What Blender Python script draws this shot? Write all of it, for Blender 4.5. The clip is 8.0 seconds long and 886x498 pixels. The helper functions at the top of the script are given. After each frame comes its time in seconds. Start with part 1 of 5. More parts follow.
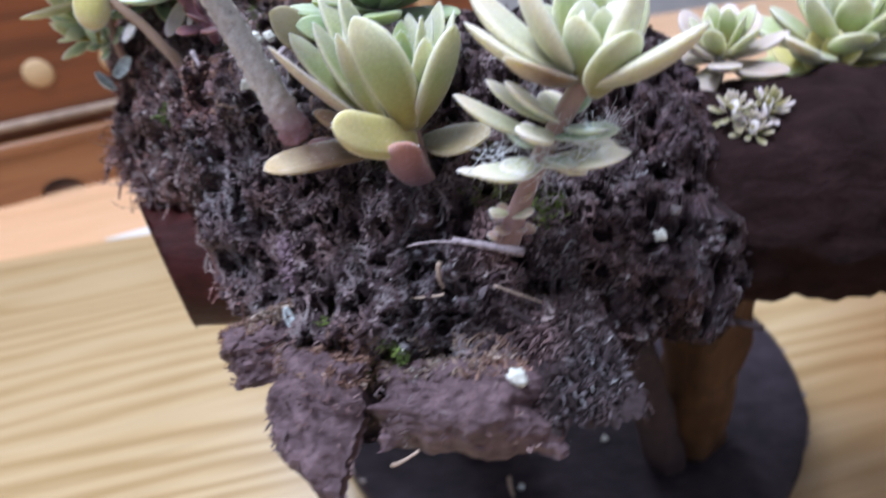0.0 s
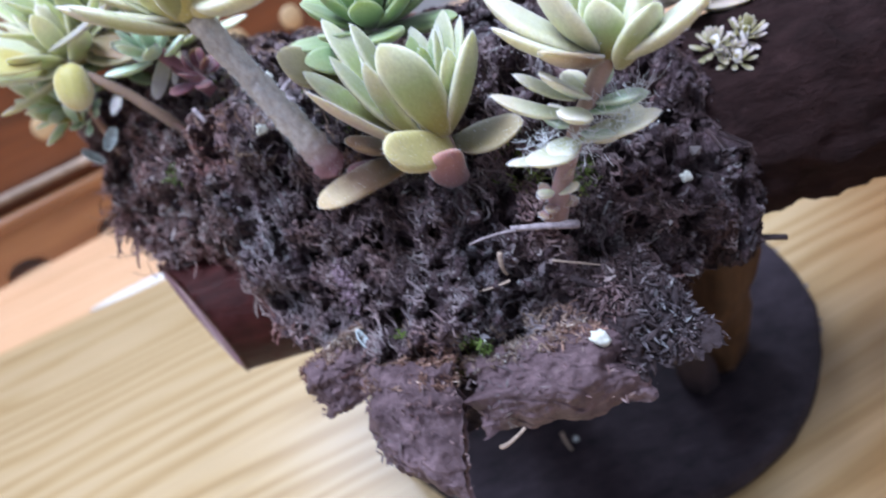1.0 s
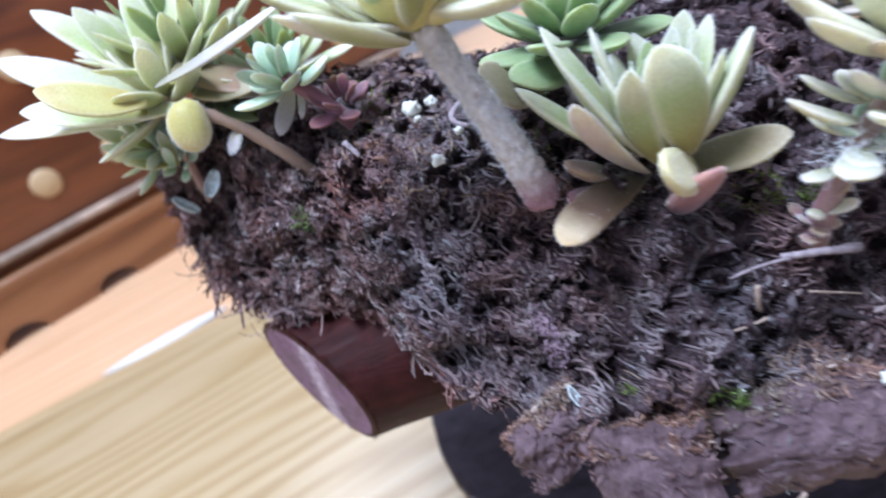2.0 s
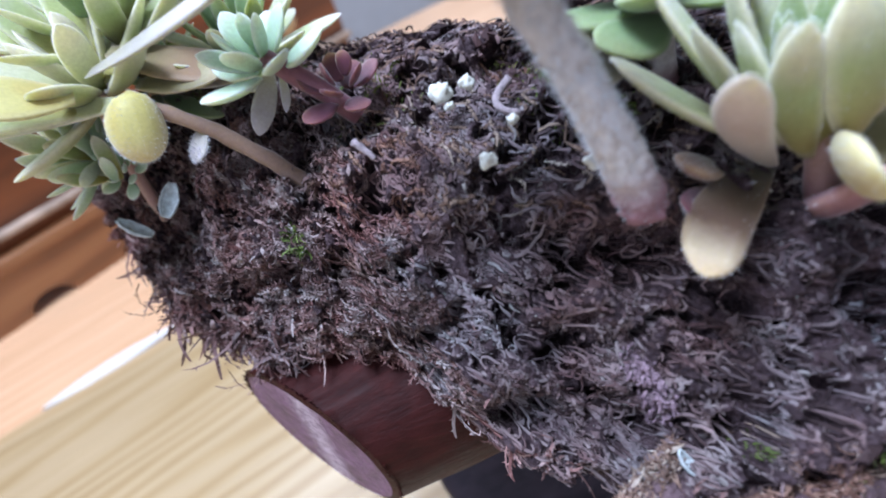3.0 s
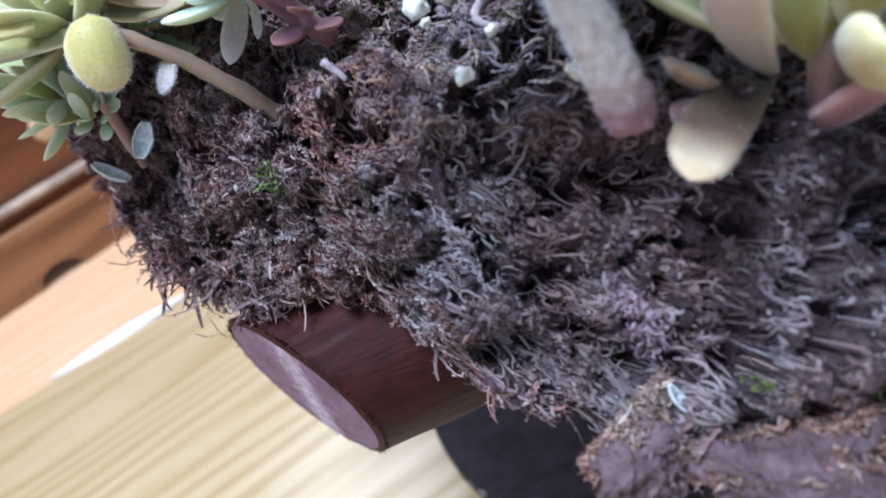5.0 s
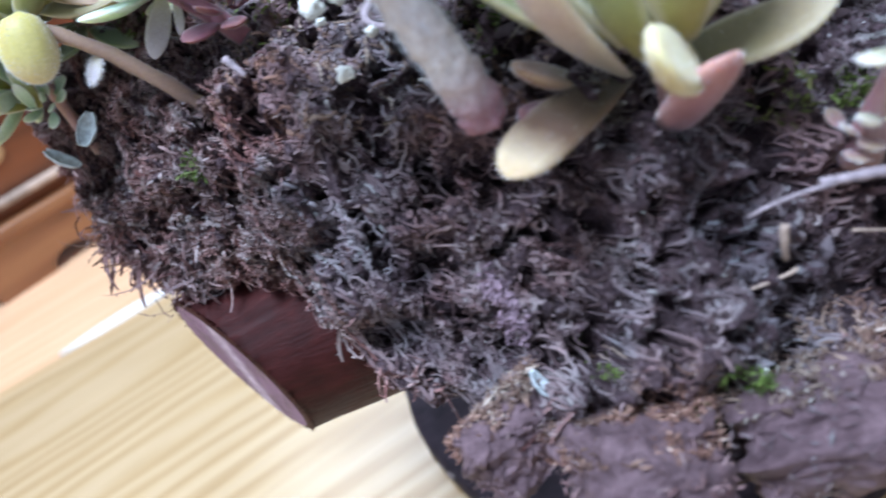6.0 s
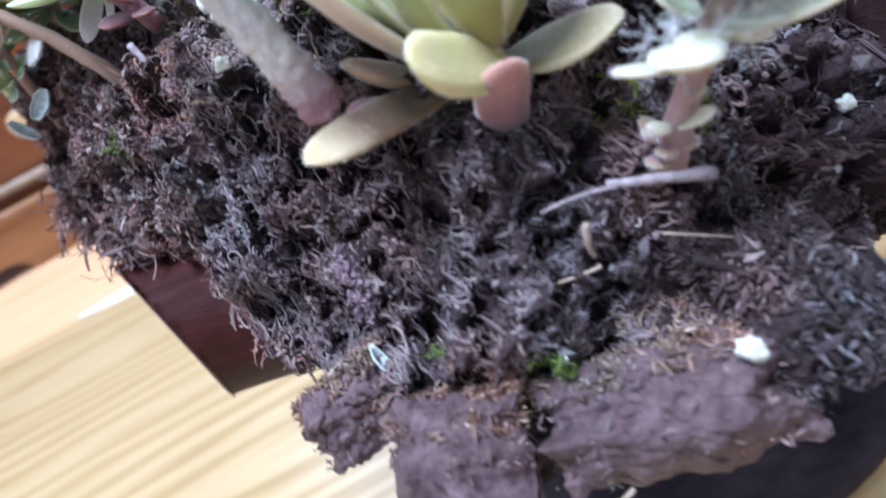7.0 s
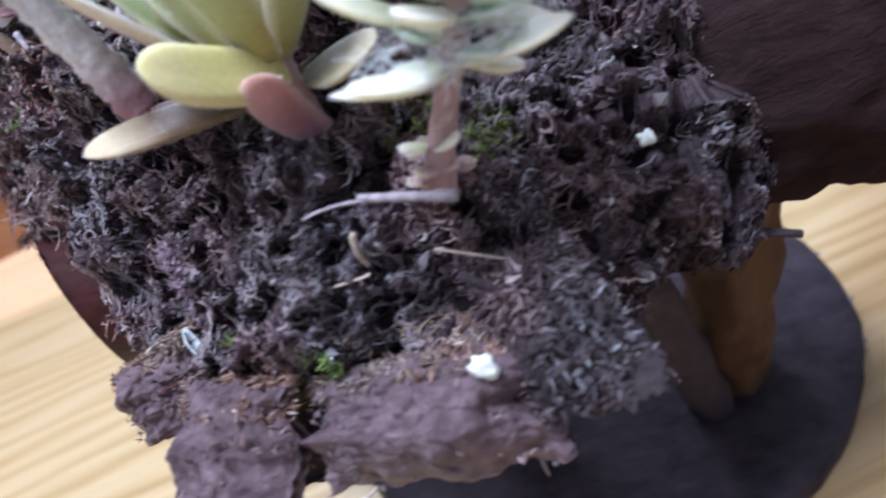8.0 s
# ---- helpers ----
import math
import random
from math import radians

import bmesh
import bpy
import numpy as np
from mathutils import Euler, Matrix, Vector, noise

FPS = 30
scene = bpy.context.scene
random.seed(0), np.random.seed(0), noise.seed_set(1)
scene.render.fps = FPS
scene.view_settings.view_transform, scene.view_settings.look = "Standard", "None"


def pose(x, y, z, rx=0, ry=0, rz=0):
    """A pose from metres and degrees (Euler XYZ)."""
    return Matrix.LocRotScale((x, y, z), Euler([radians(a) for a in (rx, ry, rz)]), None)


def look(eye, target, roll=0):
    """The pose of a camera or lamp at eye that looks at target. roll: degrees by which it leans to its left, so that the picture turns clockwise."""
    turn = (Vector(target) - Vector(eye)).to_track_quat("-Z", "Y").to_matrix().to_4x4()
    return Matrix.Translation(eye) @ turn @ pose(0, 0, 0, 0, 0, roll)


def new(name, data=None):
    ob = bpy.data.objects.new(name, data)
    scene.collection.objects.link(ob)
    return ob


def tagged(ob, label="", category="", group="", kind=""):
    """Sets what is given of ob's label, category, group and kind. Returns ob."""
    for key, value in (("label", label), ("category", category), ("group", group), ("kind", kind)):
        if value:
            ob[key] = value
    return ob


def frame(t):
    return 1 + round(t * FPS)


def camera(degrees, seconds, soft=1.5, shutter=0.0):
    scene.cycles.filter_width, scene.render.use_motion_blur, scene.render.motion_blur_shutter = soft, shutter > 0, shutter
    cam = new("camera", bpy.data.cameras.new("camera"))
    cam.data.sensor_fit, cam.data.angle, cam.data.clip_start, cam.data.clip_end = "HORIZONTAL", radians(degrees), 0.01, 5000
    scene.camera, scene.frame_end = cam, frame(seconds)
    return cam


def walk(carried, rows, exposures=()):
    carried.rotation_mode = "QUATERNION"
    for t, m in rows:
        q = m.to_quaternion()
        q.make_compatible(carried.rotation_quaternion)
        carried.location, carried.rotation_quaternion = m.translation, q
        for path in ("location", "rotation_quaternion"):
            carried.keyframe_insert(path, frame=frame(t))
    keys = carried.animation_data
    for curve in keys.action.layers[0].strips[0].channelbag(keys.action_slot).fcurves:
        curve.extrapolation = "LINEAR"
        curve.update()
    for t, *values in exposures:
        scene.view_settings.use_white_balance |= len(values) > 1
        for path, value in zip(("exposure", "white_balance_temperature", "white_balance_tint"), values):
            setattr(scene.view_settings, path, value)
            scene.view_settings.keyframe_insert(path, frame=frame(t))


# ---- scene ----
cam = camera(71.5, 8.0, soft=1.8, shutter=0.5)
cam.data.dof.use_dof, cam.data.dof.focus_distance, cam.data.dof.aperture_fstop = True, 0.115, 14.0
METRES, EYE, TILT, LEAN, TURN = 0.25, 0.254, -32.0, 5.34, 0.0
ROWS = [
    (0.0, 0.0, 0.0, 0.0, 0.0, 0.0, -0.0),
    (0.5, -0.0501, -0.015, -0.0235, -1.38, -2.47, 8.51),
    (1.0, -0.0749, -0.0233, 0.0231, -3.64, -2.27, 14.11),
    (1.2, -0.1009, -0.0281, 0.0312, -4.18, -1.69, 15.36),
    (1.5, -0.1484, -0.0069, 0.0357, -4.81, -1.13, 16.38),
    (2.0, -0.2542, 0.0708, 0.076, -6.2, 0.57, 17.32),
    (3.3, -0.2998, 0.2378, 0.1133, -11.94, -2.77, 21.22),
    (3.5, -0.3062, 0.2556, 0.1045, -11.95, -2.87, 21.45),
    (4.0, -0.3062, 0.2706, 0.1082, -11.99, -3.37, 21.13),
    (4.5, -0.2949, 0.2514, 0.0989, -11.34, -3.53, 21.16),
    (6.0, -0.2019, 0.1923, 0.0561, -7.46, -3.8, 19.82),
    (6.5, -0.1307, 0.1824, 0.0429, -6.85, -4.09, 19.5),
    (7.0, -0.0947, 0.153, 0.0151, -3.31, -3.05, 16.45),
    (7.5, -0.0247, 0.1321, -0.0233, -0.64, -2.95, 14.01),
    (8.0, 0.0539, 0.1299, -0.0156, 0.86, -2.33, 11.55),
]
walk(cam, [(t, pose(0, 0, EYE, TILT, LEAN, TURN) @ pose(METRES * x, METRES * y, METRES * z, 90 + pitch, roll, yaw)) for t, x, y, z, yaw, pitch, roll in ROWS],
     [(0.0, -0.2, 7150, 12), (0.5, -0.16, 6800, 9), (1.0, -0.08, 6700, 10), (1.5, -0.03, 6600, 10), (2.0, -0.05, 6600, 10), (3.5, -0.08, 6650, 10), (4.0, 0.0, 6550, 7), (4.5, 0.02, 6550, 7),
      (6.0, 0.18, 6550, 6), (7.0, 0.29, 6550, 6), (7.5, 0.2, 6600, 8), (8.0, 0.18, 6700, 10)])

# ---- light: daylight through a roof window and a narrow window ----
world = bpy.data.worlds.new("sky")
scene.world = world
world.use_nodes = True
wn = world.node_tree.nodes
sky = wn.new("ShaderNodeTexSky")
sky.sky_type, sky.sun_disc, sky.sun_elevation, sky.sun_rotation = "NISHITA", False, radians(40), radians(200)
world.node_tree.links.new(sky.outputs[0], wn["Background"].inputs[0])
wn["Background"].inputs[1].default_value = 0.12


def window_light(name, at, target, w, h, power, color):
    lamp = bpy.data.lights.new(name, "AREA")
    lamp.shape, lamp.size, lamp.size_y, lamp.energy, lamp.color = "RECTANGLE", w, h, power, color
    new(name, lamp).matrix_world = look(at, target)


window_light("window_light_north", (-0.45, 1.47, 1.15), (-0.45, 0.0, 1.0), 0.55, 1.15, 24, (0.73, 0.88, 1.22))
window_light("roof_window_light", (-0.45, -0.08, 1.97), (-0.05, 0.18, 0.15), 0.7, 0.7, 74, (0.73, 0.88, 1.2))


# ---- materials ----
def mat(name, rough=0.6, metal=0.0, spec=0.5):
    m = bpy.data.materials.new(name)
    m.use_nodes = True
    b = m.node_tree.nodes["Principled BSDF"]
    b.inputs["Roughness"].default_value, b.inputs["Metallic"].default_value = rough, metal
    b.inputs["Specular IOR Level"].default_value = spec
    return m, m.node_tree.nodes, m.node_tree.links, b


def node(nodes, kind, **values):
    n = nodes.new(kind)
    for key, value in values.items():
        n.inputs[key.replace("_", " ")].default_value = value
    return n


def ramp(nodes, links, source, stops):
    r = nodes.new("ShaderNodeValToRGB")
    e = r.color_ramp.elements
    while len(e) < len(stops):
        e.new(0.5)
    for k, (p, c) in enumerate(stops):
        e[k].position, e[k].color = p, (*c, 1)
    links.new(source, r.inputs[0])
    return r.outputs[0]


def coords(nodes, links, scale=(1, 1, 1), turn=0.0, kind="Object"):
    tc = nodes.new("ShaderNodeTexCoord")
    mp = nodes.new("ShaderNodeMapping")
    mp.inputs["Scale"].default_value = scale
    mp.inputs["Rotation"].default_value = (0, 0, turn)
    links.new(tc.outputs[kind], mp.inputs[0])
    return mp.outputs[0]


def noise_of(nodes, links, vec, scale, detail=6, rough=0.6, distort=0.0):
    n = node(nodes, "ShaderNodeTexNoise", Scale=scale, Detail=detail, Roughness=rough, Distortion=distort)
    if vec is not None:
        links.new(vec, n.inputs["Vector"])
    return n.outputs["Fac"]


def mix(nodes, links, fac, a, b, how="MIX"):
    m = nodes.new("ShaderNodeMix")
    m.data_type, m.blend_type = "RGBA", how
    for slot, value in ((0, fac), (6, a), (7, b)):
        if isinstance(value, (int, float)):
            m.inputs[slot].default_value = value
        elif isinstance(value, tuple):
            m.inputs[slot].default_value = (*value, 1)
        else:
            links.new(value, m.inputs[slot])
    return m.outputs[2]


def bump(nodes, links, height, b, strength=0.5, depth=0.001):
    n = node(nodes, "ShaderNodeBump", Strength=strength, Distance=depth)
    links.new(height, n.inputs["Height"])
    links.new(n.outputs[0], b.inputs["Normal"])


def fibre_mat(name, stops, moss=0.35):
    """Dry moss and peat: purple-brown fibres, some grey, patches still green."""
    m, n, l, b = mat(name, 0.8, spec=0.2)
    geo = n.new("ShaderNodeNewGeometry")
    v = coords(n, l)
    each = ramp(n, l, geo.outputs["Random Per Island"], stops)
    big = noise_of(n, l, v, 70, 4, 0.6)
    tone = ramp(n, l, big, [(0.3, (0.55, 0.52, 0.55)), (0.55, (1, 1, 1)), (0.75, (1.35, 1.25, 1.25))])
    col = mix(n, l, 1.0, each, tone, "MULTIPLY")
    hue = noise_of(n, l, coords(n, l, (1, 1, 0.6)), 55, 3, 0.5)
    cast = ramp(n, l, hue, [(0.36, (0.88, 1.03, 1.01)), (0.5, (0.97, 1.01, 0.95)), (0.64, (1.08, 0.94, 0.86))])
    col = mix(n, l, 1.0, col, cast, "MULTIPLY")
    green = noise_of(n, l, v, 48, 3, 0.55)
    gm = ramp(n, l, green, [(0.66, (0, 0, 0)), (0.76, (moss, moss, moss))])
    col = mix(n, l, gm, col, (0.10, 0.13, 0.035))
    l.new(col, b.inputs["Base Color"])
    return m


M_MOSS = fibre_mat("dry_moss_fibre", [(0.0, (0.126, 0.078, 0.087)), (0.35, (0.192, 0.137, 0.152)), (0.75, (0.244, 0.185, 0.201)), (0.985, (0.281, 0.229, 0.244)), (1.0, (0.355, 0.326, 0.326))])
M_FEATHER = fibre_mat("red_brown_feather_moss", [(0.0, (0.135, 0.060, 0.060)), (0.4, (0.240, 0.138, 0.138)), (0.8, (0.330, 0.225, 0.230)), (1.0, (0.43, 0.35, 0.36))])
M_RUST = fibre_mat("rusty_litter", [(0.0, (0.10, 0.055, 0.045)), (0.5, (0.22, 0.135, 0.115)), (0.9, (0.34, 0.23, 0.19)), (1.0, (0.55, 0.46, 0.42))], 0.4)
M_PEAT = fibre_mat("dark_peat_fibre", [(0.0, (0.030, 0.017, 0.019)), (0.6, (0.085, 0.054, 0.060)), (0.93, (0.165, 0.126, 0.144)), (1.0, (0.36, 0.32, 0.34))], 0.1)
M_GREEN = fibre_mat("green_moss", [(0.0, (0.06, 0.06, 0.02)), (0.5, (0.11, 0.15, 0.035)), (0.9, (0.18, 0.24, 0.06)), (1.0, (0.3, 0.33, 0.14))], 0.0)


def soil_mat():
    """Matted decayed moss: grey-purple crust, rusty and dark patches."""
    m, n, l, b = mat("matted_soil", 0.85, spec=0.2)
    v = coords(n, l)
    a = noise_of(n, l, v, 900, 8, 0.75, 0.6)
    big = noise_of(n, l, v, 150, 5, 0.65)
    rust = noise_of(n, l, v, 90, 4, 0.6)
    col = ramp(n, l, a, [(0.34, (0.040, 0.020, 0.022)), (0.5, (0.14, 0.092, 0.105)), (0.68, (0.27, 0.20, 0.23))])
    tone = ramp(n, l, big, [(0.36, (0.4, 0.38, 0.4)), (0.52, (1, 1, 1)), (0.68, (1.25, 1.2, 1.22))])
    col = mix(n, l, 1.0, col, tone, "MULTIPLY")
    spot = ramp(n, l, rust, [(0.6, (0, 0, 0)), (0.72, (0.5, 0.5, 0.5))])
    col = mix(n, l, spot, col, (0.20, 0.10, 0.07))
    l.new(col, b.inputs["Base Color"])
    bump(n, l, a, b, 1.0, 0.0025)
    return m


M_SOIL = soil_mat()


def bark_mat(name, dark, light, turn, stretch=(60, 420, 420), rough=0.75, rel=0.0012, spec=0.3):
    m, n, l, b = mat(name, rough, spec=spec)
    v = coords(n, l, stretch, turn)
    fine = noise_of(n, l, v, 1.0, 8, 0.7, 0.4)
    v2 = coords(n, l)
    blotch = noise_of(n, l, v2, 110, 5, 0.65)
    both = mix(n, l, 0.45, fine, blotch)
    col = ramp(n, l, both, [(0.32, dark), (0.55, tuple((p + q) / 2 for p, q in zip(dark, light))), (0.72, light)])
    l.new(col, b.inputs["Base Color"])
    bump(n, l, both, b, 0.9, rel)
    rr = node(n, "ShaderNodeMapRange", To_Min=rough - 0.15, To_Max=rough + 0.12)
    l.new(blotch, rr.inputs[0])
    l.new(rr.outputs[0], b.inputs["Roughness"])
    return m


M_LOG = bark_mat("log_bark", (0.014, 0.0035, 0.0035), (0.070, 0.014, 0.013), 0.0, (90, 500, 500), 0.5, 0.0010, 0.12)
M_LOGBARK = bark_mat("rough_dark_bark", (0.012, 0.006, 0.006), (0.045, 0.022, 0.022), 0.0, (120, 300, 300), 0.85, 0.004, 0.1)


STREAK = 0.0382


def cut_mat():
    """The sawn end: purple-brown velvety wood with a pale streak down its middle."""
    m, n, l, b = mat("log_cut_end", 0.42, spec=0.45)
    v = coords(n, l)
    a = noise_of(n, l, v, 500, 7, 0.7)
    col = ramp(n, l, a, [(0.32, (0.075, 0.025, 0.075)), (0.68, (0.28, 0.14, 0.30))])
    big = noise_of(n, l, v, 130, 4, 0.6)
    col = mix(n, l, 1.0, col, ramp(n, l, big, [(0.35, (0.55, 0.5, 0.55)), (0.6, (1.1, 1.1, 1.1))]), "MULTIPLY")
    dot = n.new("ShaderNodeVectorMath")  # distance across the face from the line of the streak
    dot.operation = "DOT_PRODUCT"
    l.new(v, dot.inputs[0])
    dot.inputs[1].default_value = (-0.518, 0.825, 0.226)
    off = n.new("ShaderNodeMath")
    off.operation = "MULTIPLY_ADD"
    l.new(noise_of(n, l, v, 260, 5, 0.7), off.inputs[0])
    off.inputs[1].default_value = 0.013
    l.new(dot.outputs["Value"], off.inputs[2])
    mr = node(n, "ShaderNodeMapRange", From_Min=STREAK - 0.0065, From_Max=STREAK + 0.0065)
    l.new(off.outputs[0], mr.inputs[0])
    streak = ramp(n, l, mr.outputs[0], [(0.0, (0, 0, 0)), (0.5, (0.72, 0.72, 0.72)), (1.0, (0, 0, 0))])
    col = mix(n, l, streak, col, mix(n, l, ramp(n, l, a, [(0.4, (0, 0, 0)), (0.55, (1, 1, 1))]), (0.36, 0.25, 0.38), (0.78, 0.68, 0.80)))
    l.new(col, b.inputs["Base Color"])
    bump(n, l, a, b, 0.7, 0.0012)
    return m


M_CUT = cut_mat()
M_PLATE = bark_mat("clay_bark", (0.045, 0.023, 0.028), (0.35, 0.235, 0.26), 0.7, (300, 380, 380), 0.55, 0.0036)
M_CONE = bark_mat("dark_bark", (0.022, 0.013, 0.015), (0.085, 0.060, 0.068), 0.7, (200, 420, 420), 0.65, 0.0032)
M_POST = bark_mat("post_wood", (0.030, 0.015, 0.009), (0.17, 0.085, 0.038), 0.0, (260, 260, 50), 0.6, 0.001)
M_DISC = bark_mat("base_slice_wood", (0.010, 0.008, 0.011), (0.066, 0.049, 0.062), 0.3, (60, 160, 160), 0.65, 0.0016, 0.15)
M_DISCRIM = bark_mat("base_slice_bark", (0.12, 0.09, 0.085), (0.38, 0.34, 0.33), 0.3, (150, 150, 60), 0.8, 0.002)


def pine_mat(name, pale, mid, dark, rough=0.3, turn=0.0, orange_shade=None, coat=0.25, gloss=0.18):
    m, n, l, b = mat(name, rough, spec=0.5)
    v = coords(n, l, (2.6, 22, 22), turn)
    warp = noise_of(n, l, coords(n, l, (3.5, 8, 8), turn), 1.0, 3, 0.5)
    w = node(n, "ShaderNodeTexWave", Scale=0.8, Distortion=17.0, Detail=3.0, Detail_Scale=0.9)
    w.wave_type, w.bands_direction, w.wave_profile = "BANDS", "Y", "SIN"
    l.new(v, w.inputs["Vector"])
    fine = noise_of(n, l, coords(n, l, (14, 420, 420), turn), 1.0, 6, 0.6)
    rings = mix(n, l, 0.5, w.outputs["Fac"], warp)
    col = ramp(n, l, rings, [(0.25, pale), (0.6, mid), (0.85, dark)])
    tone = ramp(n, l, fine, [(0.3, (0.86, 0.84, 0.8)), (0.7, (1.06, 1.06, 1.06))])
    col = mix(n, l, 1.0, col, tone, "MULTIPLY")
    if orange_shade:  # darker orange tone with the planter's shade coloured in, towards one tabletop corner
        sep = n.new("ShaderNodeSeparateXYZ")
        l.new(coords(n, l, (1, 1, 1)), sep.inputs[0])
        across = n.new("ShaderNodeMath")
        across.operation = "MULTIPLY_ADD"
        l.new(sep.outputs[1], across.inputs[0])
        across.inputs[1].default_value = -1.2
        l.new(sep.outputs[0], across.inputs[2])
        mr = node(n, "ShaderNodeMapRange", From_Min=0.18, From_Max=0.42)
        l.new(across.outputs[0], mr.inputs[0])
        part_shade = mix(n, l, 0.3, mr.outputs[0], warp)
        amount = ramp(n, l, part_shade, [(0.3, (0, 0, 0)), (0.72, (1, 1, 1))])
        col = mix(n, l, amount, col, mix(n, l, 1.0, col, orange_shade, "MULTIPLY"))
    l.new(col, b.inputs["Base Color"])
    b.inputs["Coat Weight"].default_value, b.inputs["Coat Roughness"].default_value = coat, gloss
    bump(n, l, fine, b, 0.15, 0.0003)
    return m


M_PINE = pine_mat("varnished_pine", (0.53, 0.39, 0.225), (0.475, 0.335, 0.172), (0.37, 0.238, 0.105), 0.34, orange_shade=(0.50, 0.31, 0.16))
M_LIP = pine_mat("pale_edge_wood", (0.60, 0.44, 0.26), (0.56, 0.39, 0.21), (0.5, 0.33, 0.16), 0.34)
M_SILL = pine_mat("orange_pine", (0.86, 0.54, 0.33), (0.83, 0.50, 0.29), (0.76, 0.43, 0.23), 0.4)
M_CHEST = pine_mat("red_brown_wood", (0.22, 0.064, 0.021), (0.17, 0.047, 0.016), (0.09, 0.024, 0.009), 0.35)
M_RAIL = pine_mat("brown_rail_wood", (0.31, 0.135, 0.055), (0.24, 0.095, 0.038), (0.14, 0.054, 0.02), 0.4)


def plain_mat(name, color, rough=0.6, grain=300, spread=0.25, spec=0.4):
    m, n, l, b = mat(name, rough, spec=spec)
    a = noise_of(n, l, coords(n, l), grain, 5, 0.6)
    l.new(ramp(n, l, a, [(0.3, tuple(c * (1 - spread) for c in color)), (0.7, tuple(min(1, c * (1 + spread)) for c in color))]), b.inputs["Base Color"])
    bump(n, l, a, b, 0.4, 0.0005)
    return m


M_DOT = plain_mat("cream_inlay", (0.55, 0.38, 0.21), 0.5, 40, 0.1)
M_WORN = plain_mat("worn_pale_paint", (0.40, 0.30, 0.23), 0.6, 22, 0.55)
M_EDGE_STREAK = plain_mat("white_lacquer", (0.86, 0.84, 0.80), 0.25, 400, 0.05)
M_WHITE = plain_mat("white_perlite", (0.72, 0.74, 0.68), 0.8, 900, 0.15)
M_BLUEGREY = plain_mat("grey_blue_husk", (0.56, 0.63, 0.65), 0.7, 900, 0.3)
M_TWIG = plain_mat("grey_twig", (0.30, 0.25, 0.27), 0.8, 900, 0.4)
M_STRAW = plain_mat("straw", (0.42, 0.32, 0.26), 0.75, 900, 0.3)
M_PURPLE = plain_mat("purple_flake", (0.34, 0.24, 0.29), 0.75, 700, 0.35)
M_WALL = plain_mat("room_wall", (0.50, 0.49, 0.49), 0.9, 20, 0.06)
M_FLOOR = plain_mat("room_floor", (0.25, 0.16, 0.09), 0.6, 15, 0.3)
M_WEB = plain_mat("cobweb", (0.75, 0.78, 0.82), 0.6, 900, 0.1)


def leaf_mat(name, base, middle, tip, edge, rough=0.5):
    """A succulent leaf: v runs from base to tip, u across; fine pale bloom and small scars."""
    m, n, l, b = mat(name, rough, spec=0.35)
    uv = n.new("ShaderNodeUVMap")
    sep = n.new("ShaderNodeSeparateXYZ")
    l.new(uv.outputs[0], sep.inputs[0])
    v = coords(n, l)
    blot = noise_of(n, l, v, 160, 5, 0.6)
    shift = n.new("ShaderNodeMath")
    shift.operation = "MULTIPLY_ADD"
    l.new(blot, shift.inputs[0])
    shift.inputs[1].default_value = 0.2
    l.new(sep.outputs[1], shift.inputs[2])
    col = ramp(n, l, shift.outputs[0], [(0.28, base), (0.72, middle), (1.0, tip), (1.0, tip)])
    rim = ramp(n, l, sep.outputs[0], [(0.0, (1, 1, 1)), (0.13, (0, 0, 0)), (0.37, (0, 0, 0)), (0.5, (1, 1, 1))])
    oi = n.new("ShaderNodeObjectInfo")
    hue = node(n, "ShaderNodeHueSaturation")
    mr = node(n, "ShaderNodeMapRange", To_Min=0.95, To_Max=1.25)
    l.new(oi.outputs["Random"], mr.inputs[0])
    l.new(mr.outputs[0], hue.inputs["Value"])
    old = noise_of(n, l, coords(n, l, (1, 1, 1), kind="Object"), 75, 3, 0.5)
    spot = ramp(n, l, old, [(0.52, (0, 0, 0)), (0.68, (0.55, 0.55, 0.55))])
    col = mix(n, l, spot, col, mix(n, l, 1.0, col, (0.86, 0.66, 0.46), "MULTIPLY"))
    col = mix(n, l, mix(n, l, 0.8, (0, 0, 0), rim), col, edge)
    fine = noise_of(n, l, v, 1500, 4, 0.7)
    bloom = ramp(n, l, fine, [(0.35, (0.88, 0.88, 0.86)), (0.7, (1.08, 1.08, 1.08))])
    col = mix(n, l, 1.0, col, bloom, "MULTIPLY")
    l.new(col, hue.inputs["Color"])
    l.new(hue.outputs[0], b.inputs["Base Color"])
    b.inputs["Subsurface Weight"].default_value = 0.4
    b.inputs["Subsurface Radius"].default_value = (0.004, 0.004, 0.0015)
    b.inputs["Subsurface Scale"].default_value = 0.8
    b.inputs["Sheen Weight"].default_value = 0.25
    bump(n, l, fine, b, 0.25, 0.0002)
    return m


